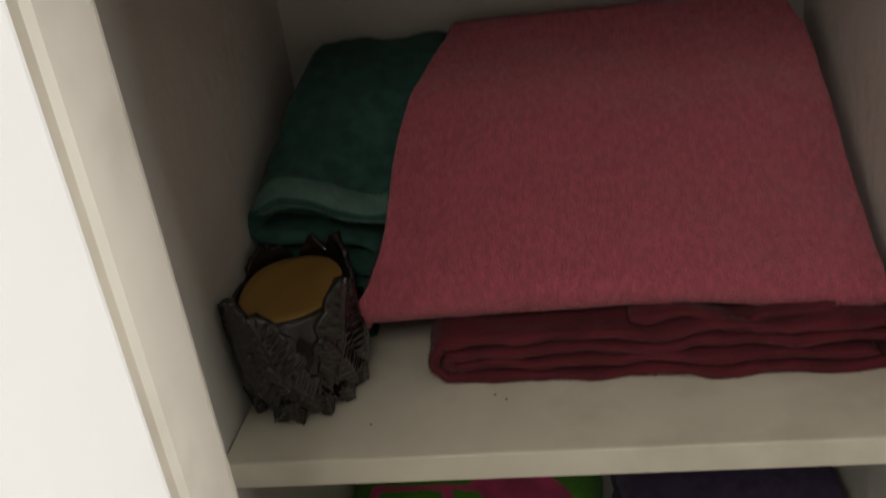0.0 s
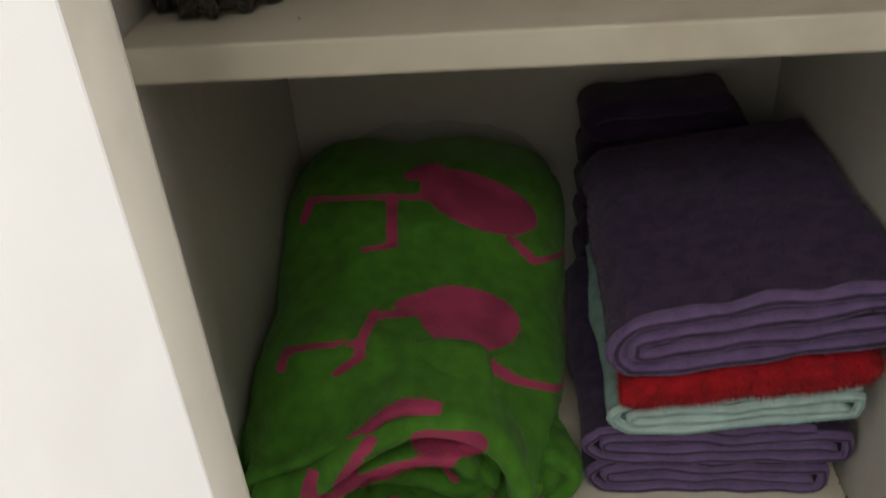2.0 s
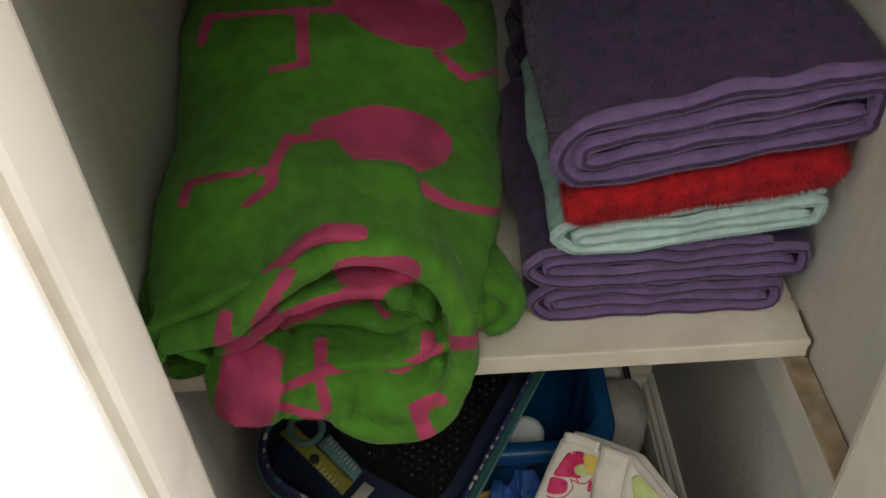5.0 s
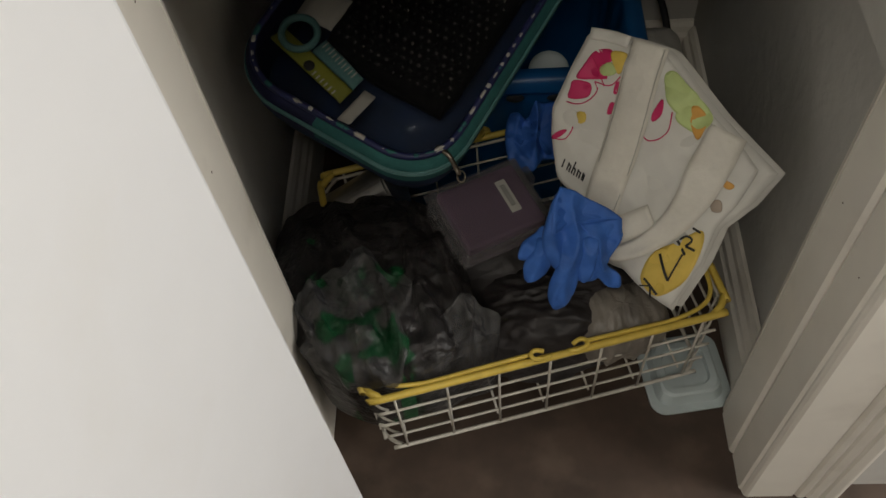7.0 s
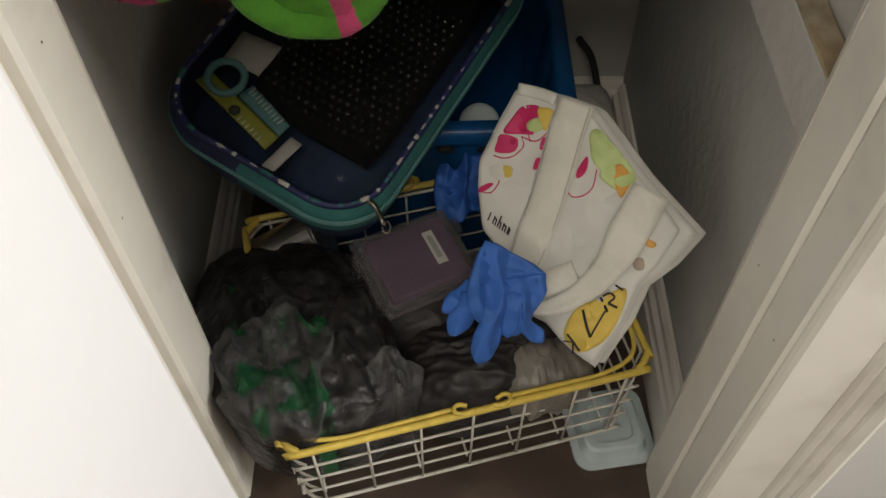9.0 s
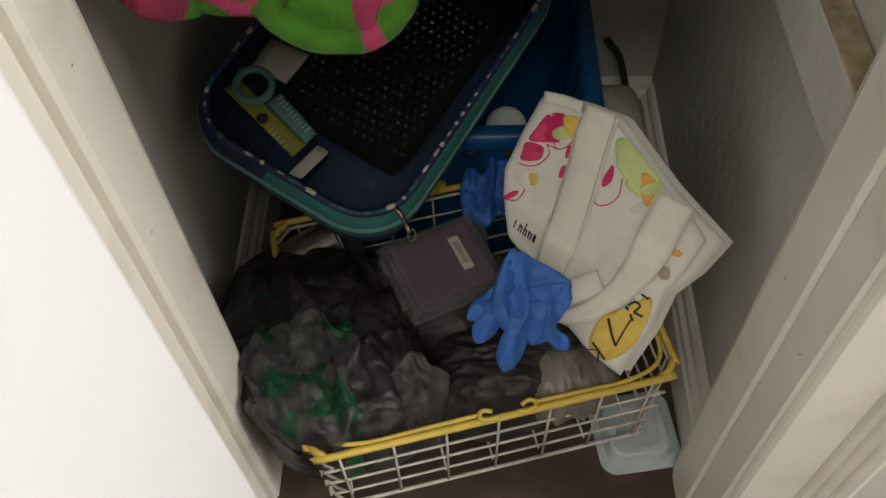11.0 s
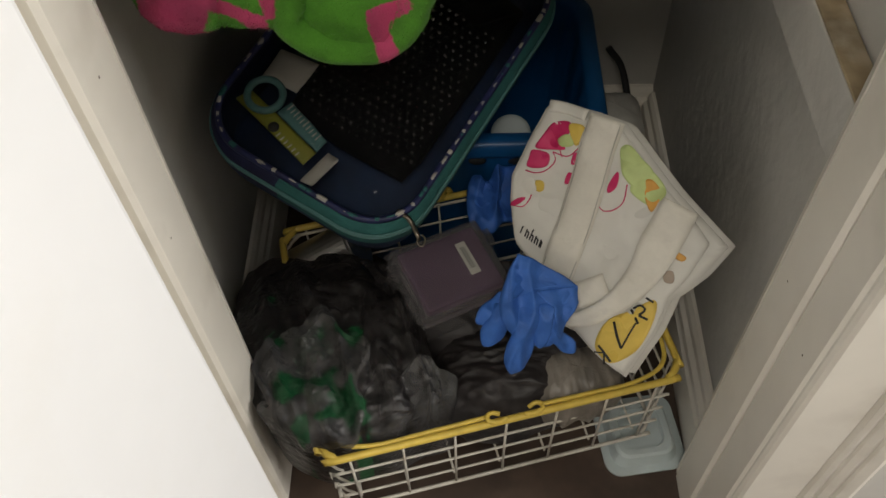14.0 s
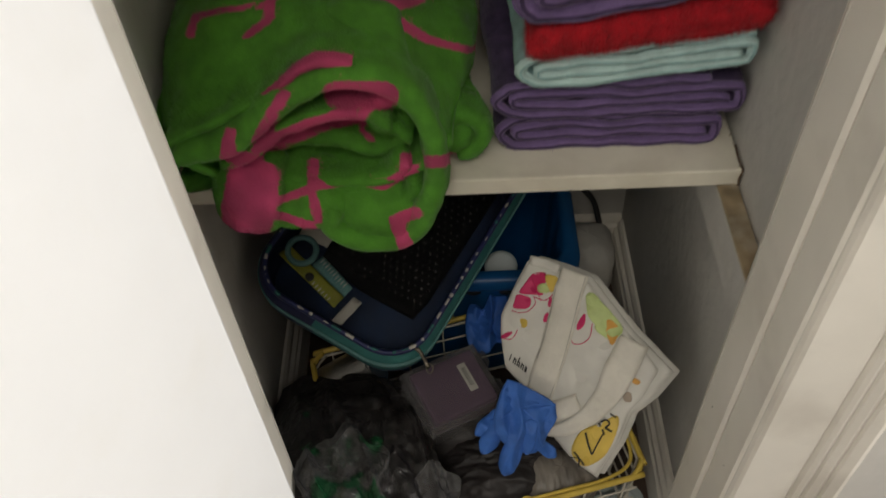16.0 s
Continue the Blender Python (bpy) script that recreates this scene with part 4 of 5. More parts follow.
stacked("purple terry bath towel folded on the shelf", 0.104, 0.318, Z2, 0.0122, 3, 0.0092, 0.463, 0.745, M_PURPLE, M_PURPLE_HEM, 0.0, 51, free=0.002)
stacked("purple terry towel folded in thin layers", 0.096, 0.329, Z2 + 0.0455, 0.0115, 3, 0.0088, 0.458, 0.745, M_PURPLE, M_PURPLE_HEM, 0.0, 57, free=0.028)
stacked("pale aqua terry towel folded in the stack", 0.120, 0.326, Z2 + 0.0885, 0.0108, 2, 0.0084, 0.447, 0.73, M_AQUA, M_AQUAHEM, 0.10, 61)
stacked("bright red terry towel folded in the stack", 0.119, 0.341, Z2 + 0.119, 0.008, 1, 0.041, 0.437, 0.735, M_RED, M_RED, 0.15, 67, nested=False, pile=42000, pile_len=0.0046)
stacked("large purple terry towel folded on top", 0.119, 0.339, Z2 + 0.168, 0.0168, 4, 0.0126, 0.432, 0.735, M_PURPLE, M_PURPLE_HEM, 0.155, 71, pile=60000)
stacked("dark purple towel standing behind the stack", 0.108, 0.292, Z2 + 0.0, 0.0225, 12, 0.0215, 0.758, 0.838, M_DARKPURPLE, M_DARKPURPLE, 0.05, 77, "left", nested=False, pile=0)


# ---- closet floor ----
# wire basket, turned a little, with a yellow rim and hinged handle
BO, BA = Vector((-0.094, 0.222, 0.0)), radians(14.0)
BW, BD, BZ0, BZ1 = 0.394, 0.305, 0.036, 0.190
basket = thing("wire_basket", (0.05, 0.40, 0.036), "white wire basket with a yellow coated rim, full of clutter", "basket")


def bk(u, v, z):
    return BO + Vector((u * math.cos(BA) - v * math.sin(BA), u * math.sin(BA) + v * math.cos(BA), z))


def ring(z, inset, r=0.03):
    pts = []
    for cx, cy, a0 in ((BW - inset - r, inset + r, -90), (BW - inset - r, BD - inset - r, 0), (inset + r, BD - inset - r, 90), (inset + r, inset + r, 180)):
        for k in range(6):
            a = radians(a0 + 90 * k / 5)
            pts.append(bk(cx + r * math.cos(a), cy + r * math.sin(a), z))
    return pts


for z, inset, rad, m, nm in ((BZ1, 0.0, 0.0042, M_YWIRE, "rim"), (BZ1 - 0.010, 0.002, 0.0021, M_WWIRE, "side_wire"), (BZ1 - 0.043, 0.003, 0.0016, M_WWIRE, "side_wire"),
                             (BZ1 - 0.077, 0.004, 0.0016, M_WWIRE, "side_wire"), (BZ1 - 0.112, 0.005, 0.0016, M_WWIRE, "side_wire"), (BZ0 + 0.003, 0.006, 0.0024, M_WWIRE, "base_wire")):
    tube(nm, ring(z, inset), rad, m, basket, step=0.008, closed=True)
for k in range(7):
    u = 0.03 + k * (BW - 0.06) / 6
    for v, vin in ((0.0, 0.006), (BD, BD - 0.006)):
        tube("upright", [bk(u, v, BZ1 - 0.004), bk(u, (v + vin) / 2, (BZ0 + BZ1) / 2), bk(u, vin, BZ0 + 0.003)], 0.0015, M_WWIRE, basket, curve=False, sides=6)
    tube("bottom_wire", [bk(u, 0.016, BZ0 + 0.003), bk(u, BD / 2, BZ0 + 0.002), bk(u, BD - 0.016, BZ0 + 0.003)], 0.0015, M_WWIRE, basket, curve=False, sides=6)
for k in range(6):
    v = 0.03 + k * (BD - 0.06) / 5
    for u, uin in ((0.0, 0.006), (BW, BW - 0.006)):
        tube("upright", [bk(u, v, BZ1 - 0.004), bk((u + uin) / 2, v, (BZ0 + BZ1) / 2), bk(uin, v, BZ0 + 0.003)], 0.0015, M_WWIRE, basket, curve=False, sides=6)
tube("handle", [bk(0.008, 0.150, BZ1 + 0.004), bk(0.008, 0.06, BZ1 + 0.004), bk(0.018, 0.020, BZ1 + 0.003), bk(0.055, 0.0068, BZ1 + 0.001), bk(0.12, 0.0066, BZ1 + 0.001), bk(0.178, 0.006, BZ1 + 0.004)], 0.0026, M_YWIRE, basket, "yellow coated folding handle")
tube("handle", [bk(BW - 0.008, 0.150, BZ1 + 0.004), bk(BW - 0.008, 0.06, BZ1 + 0.004), bk(BW - 0.018, 0.020, BZ1 + 0.003), bk(BW - 0.055, 0.0068, BZ1 + 0.001), bk(0.29, 0.0066, BZ1 + 0.001), bk(0.235, 0.006, BZ1 + 0.004)], 0.0026, M_YWIRE, basket, "yellow coated folding handle")
for u0, sg in ((0.183, -1), (0.230, 1)):
    tube("hook", [bk(u0 - sg * 0.008, 0.006, BZ1 + 0.004), bk(u0, 0.009, BZ1 + 0.005), bk(u0 + sg * 0.006, 0.006, BZ1 + 0.006), bk(u0 + sg * 0.005, 0.0, BZ1 + 0.006), bk(u0 - sg * 0.004, -0.002, BZ1 + 0.005), bk(u0 - sg * 0.014, 0.0, BZ1 + 0.004)], 0.0026, M_YWIRE, basket, "bent yellow wire hook", step=0.003)
curl = [bk(0.20 + 0.012 * (1 - k / 20) * math.cos(k * 0.62), BD + 0.004 + 0.012 * (1 - k / 20) * math.sin(k * 0.62), BZ1 + 0.004 + k * 0.0003) for k in range(20)]
tube("wire_curl", [bk(0.12, BD - 0.004, BZ1 + 0.002), bk(0.17, BD + 0.0, BZ1 + 0.003)] + curl, 0.0032, M_YWIRE, basket, "curled yellow wire end", step=0.003)

# what the basket stands on
lump("plastic_bag", (0.065, 0.425, 0.016), (0.11, 0.09, 0.020), M_BLACKBAG, None, seed=90, amp=0.006, scale=20, floor=0.001, res=26)
tagged(bpy.data.objects["plastic_bag"], "flattened dark plastic bag under the wire basket", "plastic bag")

# bags in the basket


def print_green(p):
    q = (p.x, p.y)
    d = oval_dist(q, (-0.063, 0.268), 0.024, 0.020, 0.4)
    d = min(d, oval_dist(q, (-0.104, 0.318), 0.018, 0.030, 0.2), oval_dist(q, (-0.088, 0.285), 0.006, 0.02, 0.6), oval_dist(q, (-0.062, 0.345), 0.006, 0.006, 0), oval_dist(q, (-0.128, 0.290), 0.003, 0.022, 0.3))
    return d + 0.024 * fnoise(p, 34, 4) + 0.014 * fnoise(p, 90, 2)


def film_sheet(name, outline, height, turn, parent, material, seed, pitch, depth, low, field=None, label=""):
    """Loose film over a mound: a sheet with long soft folds across its turn, fine creases and an irregular hanging edge."""
    c = closed_path(outline, 0.005)
    mid = c.mean(0)
    n, rings = len(c), 46
    ca, sa = math.cos(turn), math.sin(turn)
    verts, faces, vals = [], [], []

    def place(q, edge):
        u, v = q[0] * ca + q[1] * sa, -q[0] * sa + q[1] * ca
        wander = 0.35 * fnoise((u, v, 0), 16, seed + 2)
        fold = 1 - 2 * abs(fnoise((u * pitch + wander, v * pitch * 0.28, seed), 1.0, seed))
        fold2 = 1 - 2 * abs(fnoise((u * pitch * 2.3 + wander * 2, v * pitch * 0.6, seed), 1.0, seed + 5))
        z = height(q) + depth * (0.65 * fold + 0.35 * fold2) * (0.45 + 0.55 * edge)
        p = Vector((q[0], q[1], z))
        p += Vector((0.35, -0.35, 0.87)) * (0.006 * crumple(p, 20, seed) + 0.0036 * crumple(p, 48, seed + 6))
        p.z = max(p.z, low)
        return p

    for k in range(rings):
        r = 1 - k / rings
        for i, q in enumerate(c):
            verts.append(place(mid + (q - mid) * r, r))
    verts.append(place(mid, 0.0))
    top = len(verts)
    for q in c:
        verts.append(Vector((*(mid + (q - mid) * 0.93), low)))
    for k in range(rings - 1):
        for i in range(n):
            a, b = k * n + i, k * n + (i + 1) % n
            faces.append((a, b, b + n, a + n))
    for i in range(n):
        j = (i + 1) % n
        faces.append(((rings - 1) * n + i, (rings - 1) * n + j, top - 1))
        faces.append((top + i, i, j, top + j))
    if field:
        vals = [field(p) for p in verts]
    return mesh_ob(name, verts, faces, material, parent, label, field=vals if field else None)


def mound(cx, cy, rx, ry, z0, h, power=2.2):
    return lambda q: z0 + h * max(0.0, 1 - (math.hypot((q[0] - cx) / rx, (q[1] - cy) / ry)) ** power)


b1 = thing("plastic_bag", (-0.090, 0.345, 0.066), "crumpled smoky grey plastic bag with green print", "plastic bag", "bags in the basket")
lump("filling", (-0.098, 0.372, 0.132), (0.090, 0.086, 0.068), M_BLACKBAG, b1, seed=14, amp=0.012, scale=11, res=60, turn=0.35, floor=0.064, label="dark contents showing through the film")
film_sheet("film", [(-0.190, 0.335), (-0.198, 0.400), (-0.165, 0.452), (-0.100, 0.468), (-0.040, 0.452), (-0.006, 0.410), (0.010, 0.360), (0.018, 0.310), (0.004, 0.276), (-0.030, 0.262), (-0.062, 0.243), (-0.092, 0.238), (-0.124, 0.248), (-0.152, 0.264), (-0.176, 0.296)],
           mound(-0.090, 0.348, 0.155, 0.155, 0.174, 0.050, 3.0), 0.30, b1, M_GREYBAG, 14, 30, 0.016, 0.070, print_green, "thin smoky grey film with green print")
film_sheet("loose_edge", [(-0.058, 0.258), (-0.050, 0.290), (-0.036, 0.318), (-0.016, 0.304), (0.010, 0.330), (0.026, 0.316), (0.044, 0.308), (0.036, 0.286), (0.004, 0.276), (-0.030, 0.256)],
           mound(-0.010, 0.326, 0.100, 0.105, 0.162, 0.056), 0.25, b1, M_LOOSEFILM, 27, 46, 0.015, 0.070, lambda p: 0.03, "loose grey film edge in long folds")
film_sheet("loose_edge", [(-0.164, 0.306), (-0.150, 0.276), (-0.156, 0.262), (-0.128, 0.250), (-0.110, 0.236), (-0.086, 0.240), (-0.060, 0.236), (-0.046, 0.262), (-0.056, 0.292), (-0.044, 0.330), (-0.074, 0.346), (-0.096, 0.380), (-0.118, 0.350), (-0.146, 0.344)],
           mound(-0.092, 0.340, 0.160, 0.160, 0.186, 0.046, 3.0), 0.42, b1, M_LOOSEFILM, 35, 34, 0.022, 0.176, print_green, "loose grey film edge with green print")
b2 = thing("plastic_bag", (0.125, 0.342, 0.066), "crumpled black plastic bag holding something pale", "plastic bag", "bags in the basket")
lump("film", (0.112, 0.348, 0.132), (0.086, 0.052, 0.052), M_BLACKBAG, b2, seed=22, amp=0.018, scale=15, grain=(0.7, 1.3, 1.0), res=90, turn=0.2, floor=0.064)
lump("pale_end", (0.176, 0.327, 0.150), (0.048, 0.032, 0.044), M_SMOKE, b2, seed=33, amp=0.007, scale=26, grain=(2.0, 0.5, 0.6), res=60, turn=0.3, label="pale contents pressed against the film")
b3 = lump("plastic_bag", (-0.158, 0.420, 0.120), (0.056, 0.080, 0.070), M_BLACKBAG, None, seed=44, amp=0.014, scale=14, res=50, floor=0.02)
tagged(b3, "dark plastic bag slumped against the closet wall", "plastic bag", "bags in the basket")
b4 = lump("plastic_bag", (0.03, 0.435, 0.125), (0.10, 0.070, 0.055), M_BLACKBAG, None, seed=51, amp=0.014, scale=14, res=44, floor=0.064)
tagged(b4, "black plastic bag under the clear plastic box", "plastic bag", "bags in the basket")

# steel can
can = thing("metal_can", (-0.112, 0.500, 0.120), "shiny steel can lying among the bags", "can")
bmn = bmesh.new()
bmesh.ops.create_cone(bmn, cap_ends=True, segments=40, radius1=0.033, radius2=0.033, depth=0.085)
bmesh.ops.bevel(bmn, geom=[e for e in bmn.edges if abs(e.verts[0].co.z - e.verts[1].co.z) < 1e-5], offset=0.003, segments=3, affect="EDGES")
bmesh.ops.transform(bmn, matrix=Matrix.Translation((-0.108, 0.490, 0.172)) @ Matrix.Rotation(radians(12), 4, "Z") @ Matrix.Rotation(radians(62), 4, "Y"), verts=bmn.verts)
part("can_body", bmn, M_STEEL, can, smooth=False)

# blue tub under the case, with a rolled rim and slots drawn as black ovals
tub = thing("plastic_tub", (0.03, 0.68, 0.0), "blue plastic tub with slotted sides", "tub")


def rounded(cx, cy, a, b, r, turn=0.0, n=7):
    out = []
    for sx, sy, a0 in ((1, -1, -90), (1, 1, 0), (-1, 1, 90), (-1, -1, 180)):
        for k in range(n):
            w = radians(a0 + 90 * k / (n - 1))
            x, y = sx * (a - r) + r * math.cos(w), sy * (b - r) + r * math.sin(w)
            out.append((cx + x * math.cos(turn) - y * math.sin(turn), cy + x * math.sin(turn) + y * math.cos(turn)))
    return out


def loft(name, rows, material, parent, label="", cap=(True, True), smooth=True):
    """Closed loops of equal length, joined one after the other."""
    n = len(rows[0])
    verts = [p for r in rows for p in r]
    faces = [(j * n + i, j * n + (i + 1) % n, (j + 1) * n + (i + 1) % n, (j + 1) * n + i) for j in range(len(rows) - 1) for i in range(n)]
    if cap[0]:
        faces.append(tuple(range(n)))
    if cap[1]:
        faces.append(tuple((len(rows) - 1) * n + i for i in range(n)))
    return mesh_ob(name, verts, faces, material, parent, label, smooth=smooth)


def lev(loop, z):
    return [(x, y, z) for x, y in loop]


TC = (0.050, 0.702)


def tub_loop(a, b, z, rib=0.0):
    """A rounded rectangle at a height; rib: how far upright flutes stand out of the wall."""
    lp = rounded(*TC, a, b, 0.05, 0.0, 22)
    p = np.array(lp + [lp[0]])
    d = np.concatenate([[0], np.cumsum(np.linalg.norm(np.diff(p, axis=0), axis=1))])
    t = np.linspace(0, d[-1], 181)[:-1]
    out = []
    for k in range(180):
        x, y = np.interp(t[k], d, p[:, 0]), np.interp(t[k], d, p[:, 1])
        w = 1 + rib * smooth01(0.5 + 2.2 * math.sin(2 * math.pi * k * 14 / 180))
        out.append((TC[0] + (x - TC[0]) * w, TC[1] + (y - TC[1]) * w, z))
    return out


loft("wall", [tub_loop(0.132, 0.100, 0.002), tub_loop(0.140, 0.106, 0.012), tub_loop(0.158, 0.124, 0.258, 0.02), tub_loop(0.160, 0.126, 0.262), tub_loop(0.172, 0.138, 0.266), tub_loop(0.176, 0.141, 0.272), tub_loop(0.176, 0.141, 0.286),
              tub_loop(0.173, 0.138, 0.291), tub_loop(0.157, 0.123, 0.292), tub_loop(0.153, 0.119, 0.288), tub_loop(0.151, 0.117, 0.262, -0.03), tub_loop(0.136, 0.102, 0.020, -0.03), tub_loop(0.130, 0.096, 0.010)], M_BLUETUB, tub, smooth=True)
# holes are not cut: solid ovals whose black colour is the shade inside
for x in (-0.02, 0.026, 0.072, 0.118, 0.164):
    bmn = bmesh.new()
    bmesh.ops.create_uvsphere(bmn, u_segments=18, v_segments=10, radius=1.0)
    bmesh.ops.transform(bmn, matrix=Matrix.Translation((x, TC[1] - 0.1235, 0.246)) @ Matrix.Diagonal((0.011, 0.004, 0.007, 1)), verts=bmn.verts)
    part("slot", bmn, M_INK, tub, "black oval in place of a hole's dark inside", smooth=True)
lid = thing("round_lid", (0.115, 0.640, 0.215), "pale grey round plastic lid tilted inside the tub", "lid")
loft("disc", [[(0.115 + r * math.cos(2 * math.pi * i / 40), 0.638 + 0.82 * r * math.sin(2 * math.pi * i / 40), z + 0.50 * (r * math.sin(2 * math.pi * i / 40))) for i in range(40)] for r, z in ((0.022, 0.222), (0.0245, 0.224), (0.0250, 0.229), (0.0235, 0.231), (0.019, 0.2305))], M_TRAY, lid)
bg = lump("paper_packet", (0.270, 0.770, 0.07), (0.045, 0.05, 0.068), M_LABEL, None, seed=71, amp=0.010, scale=18, res=30, floor=0.002)
tagged(bg, "pale crumpled packet on the closet floor", "packet")
tube_ob = thing("black_cord", (0.285, 0.70, 0.0), "black cord lying by the skirting board", "cord")
tube("cord", [(0.29, 0.60, 0.006), (0.297, 0.68, 0.01), (0.30, 0.76, 0.08), (0.285, 0.815, 0.16), (0.26, 0.825, 0.20)], 0.005, M_INK, tube_ob)

# clear case with piping and a teal zip
case = thing("clear_case", (0.03, 0.57, 0.25), "clear vinyl case with teal zip and navy patterned piping", "zip case")
CS = Sheet((-0.19, 0.52, 0.405), (0.865, -0.451, -0.221), (0.493, 0.846, 0.203), lambda u, v: 0.0)


def case_loop(grow=0.0, n=9, r=0.055):
    lp = rounded(0.113, 0.146, 0.116 + grow, 0.181 + grow, r + grow, radians(-1.5), n)
    p = np.array(lp + [lp[0]])
    d = np.concatenate([[0], np.cumsum(np.linalg.norm(np.diff(p, axis=0), axis=1))])
    t = np.linspace(0, d[-1], 121)[:-1]
    return list(zip(np.interp(t, d, p[:, 0]), np.interp(t, d, p[:, 1])))


def case_row(grow, off):
    return [CS.at(u, v, off) for u, v in case_loop(grow)]


pip = tube("piping", case_row(0.0, 0.0), 0.0036, M_NAVY, case, "navy and white patterned piping", closed=True)
loop = case_loop(0.0)
cc = closed_path(loop, 0.004)
k = 0
rng = random.Random(8)
while k < len(cc) - 5:
    ln = rng.randint(1, 3)
    if rng.random() < 0.8:
        a, b = cc[k], cc[k + ln]
        ends = [CS.at(*a, rng.uniform(0.0002, 0.0020)), CS.at(*(cc[k + ln // 2] * 0.5 + (a + b) * 0.25), 0.0020), CS.at(*b, rng.uniform(0.0002, 0.0020))]
        tube("fleck", ends, rng.uniform(0.0018, 0.0029), rng.choice((M_LABEL, M_LABEL, M_LABEL, M_ZIPTEAL)), pip, "pale fleck in the piping", sides=6, step=0.003)
    k += ln + rng.randint(0, 2)
zip_rows = [case_row(0.003, -0.003), case_row(0.009, -0.010), case_row(0.010, -0.024), case_row(0.010, -0.040), case_row(0.008, -0.044)]
zb_ = loft("zip_band", zip_rows, M_ZIPTEAL, case, "teal zip tape", cap=(False, False))
zb_.data.materials.append(M_NAVYCLOTH)
for f in zb_.data.polygons:
    if (f.center + base_of(zb_) - CS.o).dot(CS.ex) < 0.093:
        f.material_index = 1
for off in (-0.017, -0.023):
    tube("zip_teeth", [CS.at(u, v, off) for u, v in case_loop(0.0105)], 0.0013, M_CARDTEAL, zb_, "fine teal zip coil", closed=True, sides=6)
loft("side", [case_row(0.008, -0.044), case_row(0.006, -0.060), case_row(-0.002, -0.090), case_row(-0.012, -0.098)], M_MIDNIGHT, case, "navy fabric underside", cap=(False, True))
top = patch("clear_top", case_loop(-0.003), CS, 0.0005, 0.0008, M_PVC, case, label="clear glossy vinyl window", rings=4, step=0.01, smooth=True)
loft("tray_floor", [case_row(-0.004, -0.070), case_row(-0.006, -0.066)], M_MIDNIGHT, case, "dark blue inner base", cap=(True, True))
zp = CS.at(0.232, -0.012, -0.002)
zpull = tube("zip_pull", [zp + Vector((-0.014, 0.012, 0.005)), zp + Vector((-0.004, 0.004, 0.004)), zp, zp + Vector((0.006, -0.012, -0.004)), zp + Vector((0.007, -0.013, -0.008))], 0.0026, M_BRASS, case, "worn metal zip pull", step=0.003)
pull = [zp + Vector((0.009 + 0.0038 * math.cos(a), -0.014 + 0.005 * math.sin(a), -0.010 + 0.003 * math.sin(a))) for a in [2 * math.pi * i / 16 for i in range(16)]]
tube("pull_ring", pull, 0.0010, M_BRASS, zpull, "metal ring of the zip pull", closed=True, step=0.003)

# contents of the case
pad = thing("beaded_pouch", CS.at(0.13, 0.12, -0.045), "black mesh pouch covered with shiny black beads", "pouch")
PS = Sheet(CS.at(0, 0, -0.030), CS.ex, CS.ey, lambda u, v: 0.006 * math.sin(u * 30 + 1) * math.sin(v * 22))
PADO = [(0.054, 0.044), (0.117, 0.033), (0.196, 0.030), (0.203, 0.060), (0.209, 0.275), (0.160, 0.290), (0.062, 0.265), (0.052, 0.120)]
patch("cloth", PADO, PS, 0.0, 0.016, M_BLACKPAD, pad, rings=10, puff=0.004, sharp=True)
bead = None
row = 0
v = 0.046
while v < 0.235:
    u = 0.060 + (0.0045 if row % 2 else 0)
    while u < 0.200:
        inside = v > 0.052 - (u - 0.05) * 0.16
        if inside and len(pad.children) < 300:
            p = PS.at(u, v, 0.0226)
            if bead is None:
                bmn = bmesh.new()
                bmesh.ops.create_icosphere(bmn, subdivisions=2, radius=0.0018)
                bead = bpy.data.meshes.new("bead")
                bmn.to_mesh(bead)
                bmn.free()
                bead.materials.append(M_BEAD)
            ob = new("bead", bead)
            ob.parent = pad
            ob.location = p - pad.location
        u += 0.0092
    v += 0.0098
    row += 1
pack = thing("tape_packet", CS.at(0.06, 0.02, -0.022), "olive and teal card packet with a round cut-out", "packet")
KS = Sheet(CS.at(0, 0, -0.013), CS.ex, CS.ey, lambda u, v: 0.0)
card = patch("card", [(0.004, 0.018), (0.055, 0.004), (0.104, -0.010), (0.108, 0.008), (0.060, 0.022), (0.012, 0.035)], KS, 0.0, 0.002, M_OLIVE, pack, rings=3, sharp=True)
tband = patch("teal_band", [(0.050, 0.026), (0.080, 0.017), (0.108, 0.009), (0.111, 0.024), (0.085, 0.034), (0.056, 0.043)], KS, 0.0005, 0.003, M_CARDTEAL, pack, rings=3, sharp=True)
tube("ring", [KS.at(0.029 + 0.0185 * math.cos(a), 0.036 + 0.0185 * math.sin(a), 0.004) for a in [2 * math.pi * i / 24 for i in range(24)]], 0.004, M_CARDTEAL, pack, "teal plastic ring", closed=True)
patch("hole", [(0.056 + 0.006 * math.cos(i), 0.010 + 0.006 * math.sin(i)) for i in (0, 1.05, 2.1, 3.15, 4.2, 5.25)], KS, 0.0022, 0.0004, M_INK, card, rings=2, step=0.002)
for i in range(10):
    a, b = 0.058 + i * 0.0047, 0.0335 - i * 0.00165
    tall = 0.0085 if i in (0, 2, 5, 9) else 0.0065
    band("lettering_bar", [(a, b, 0.0007), (a + tall * 0.28, b + tall, 0.0007)], KS, 0.0036, 0.0003, M_LABEL, tband, step=0.002, across=3)
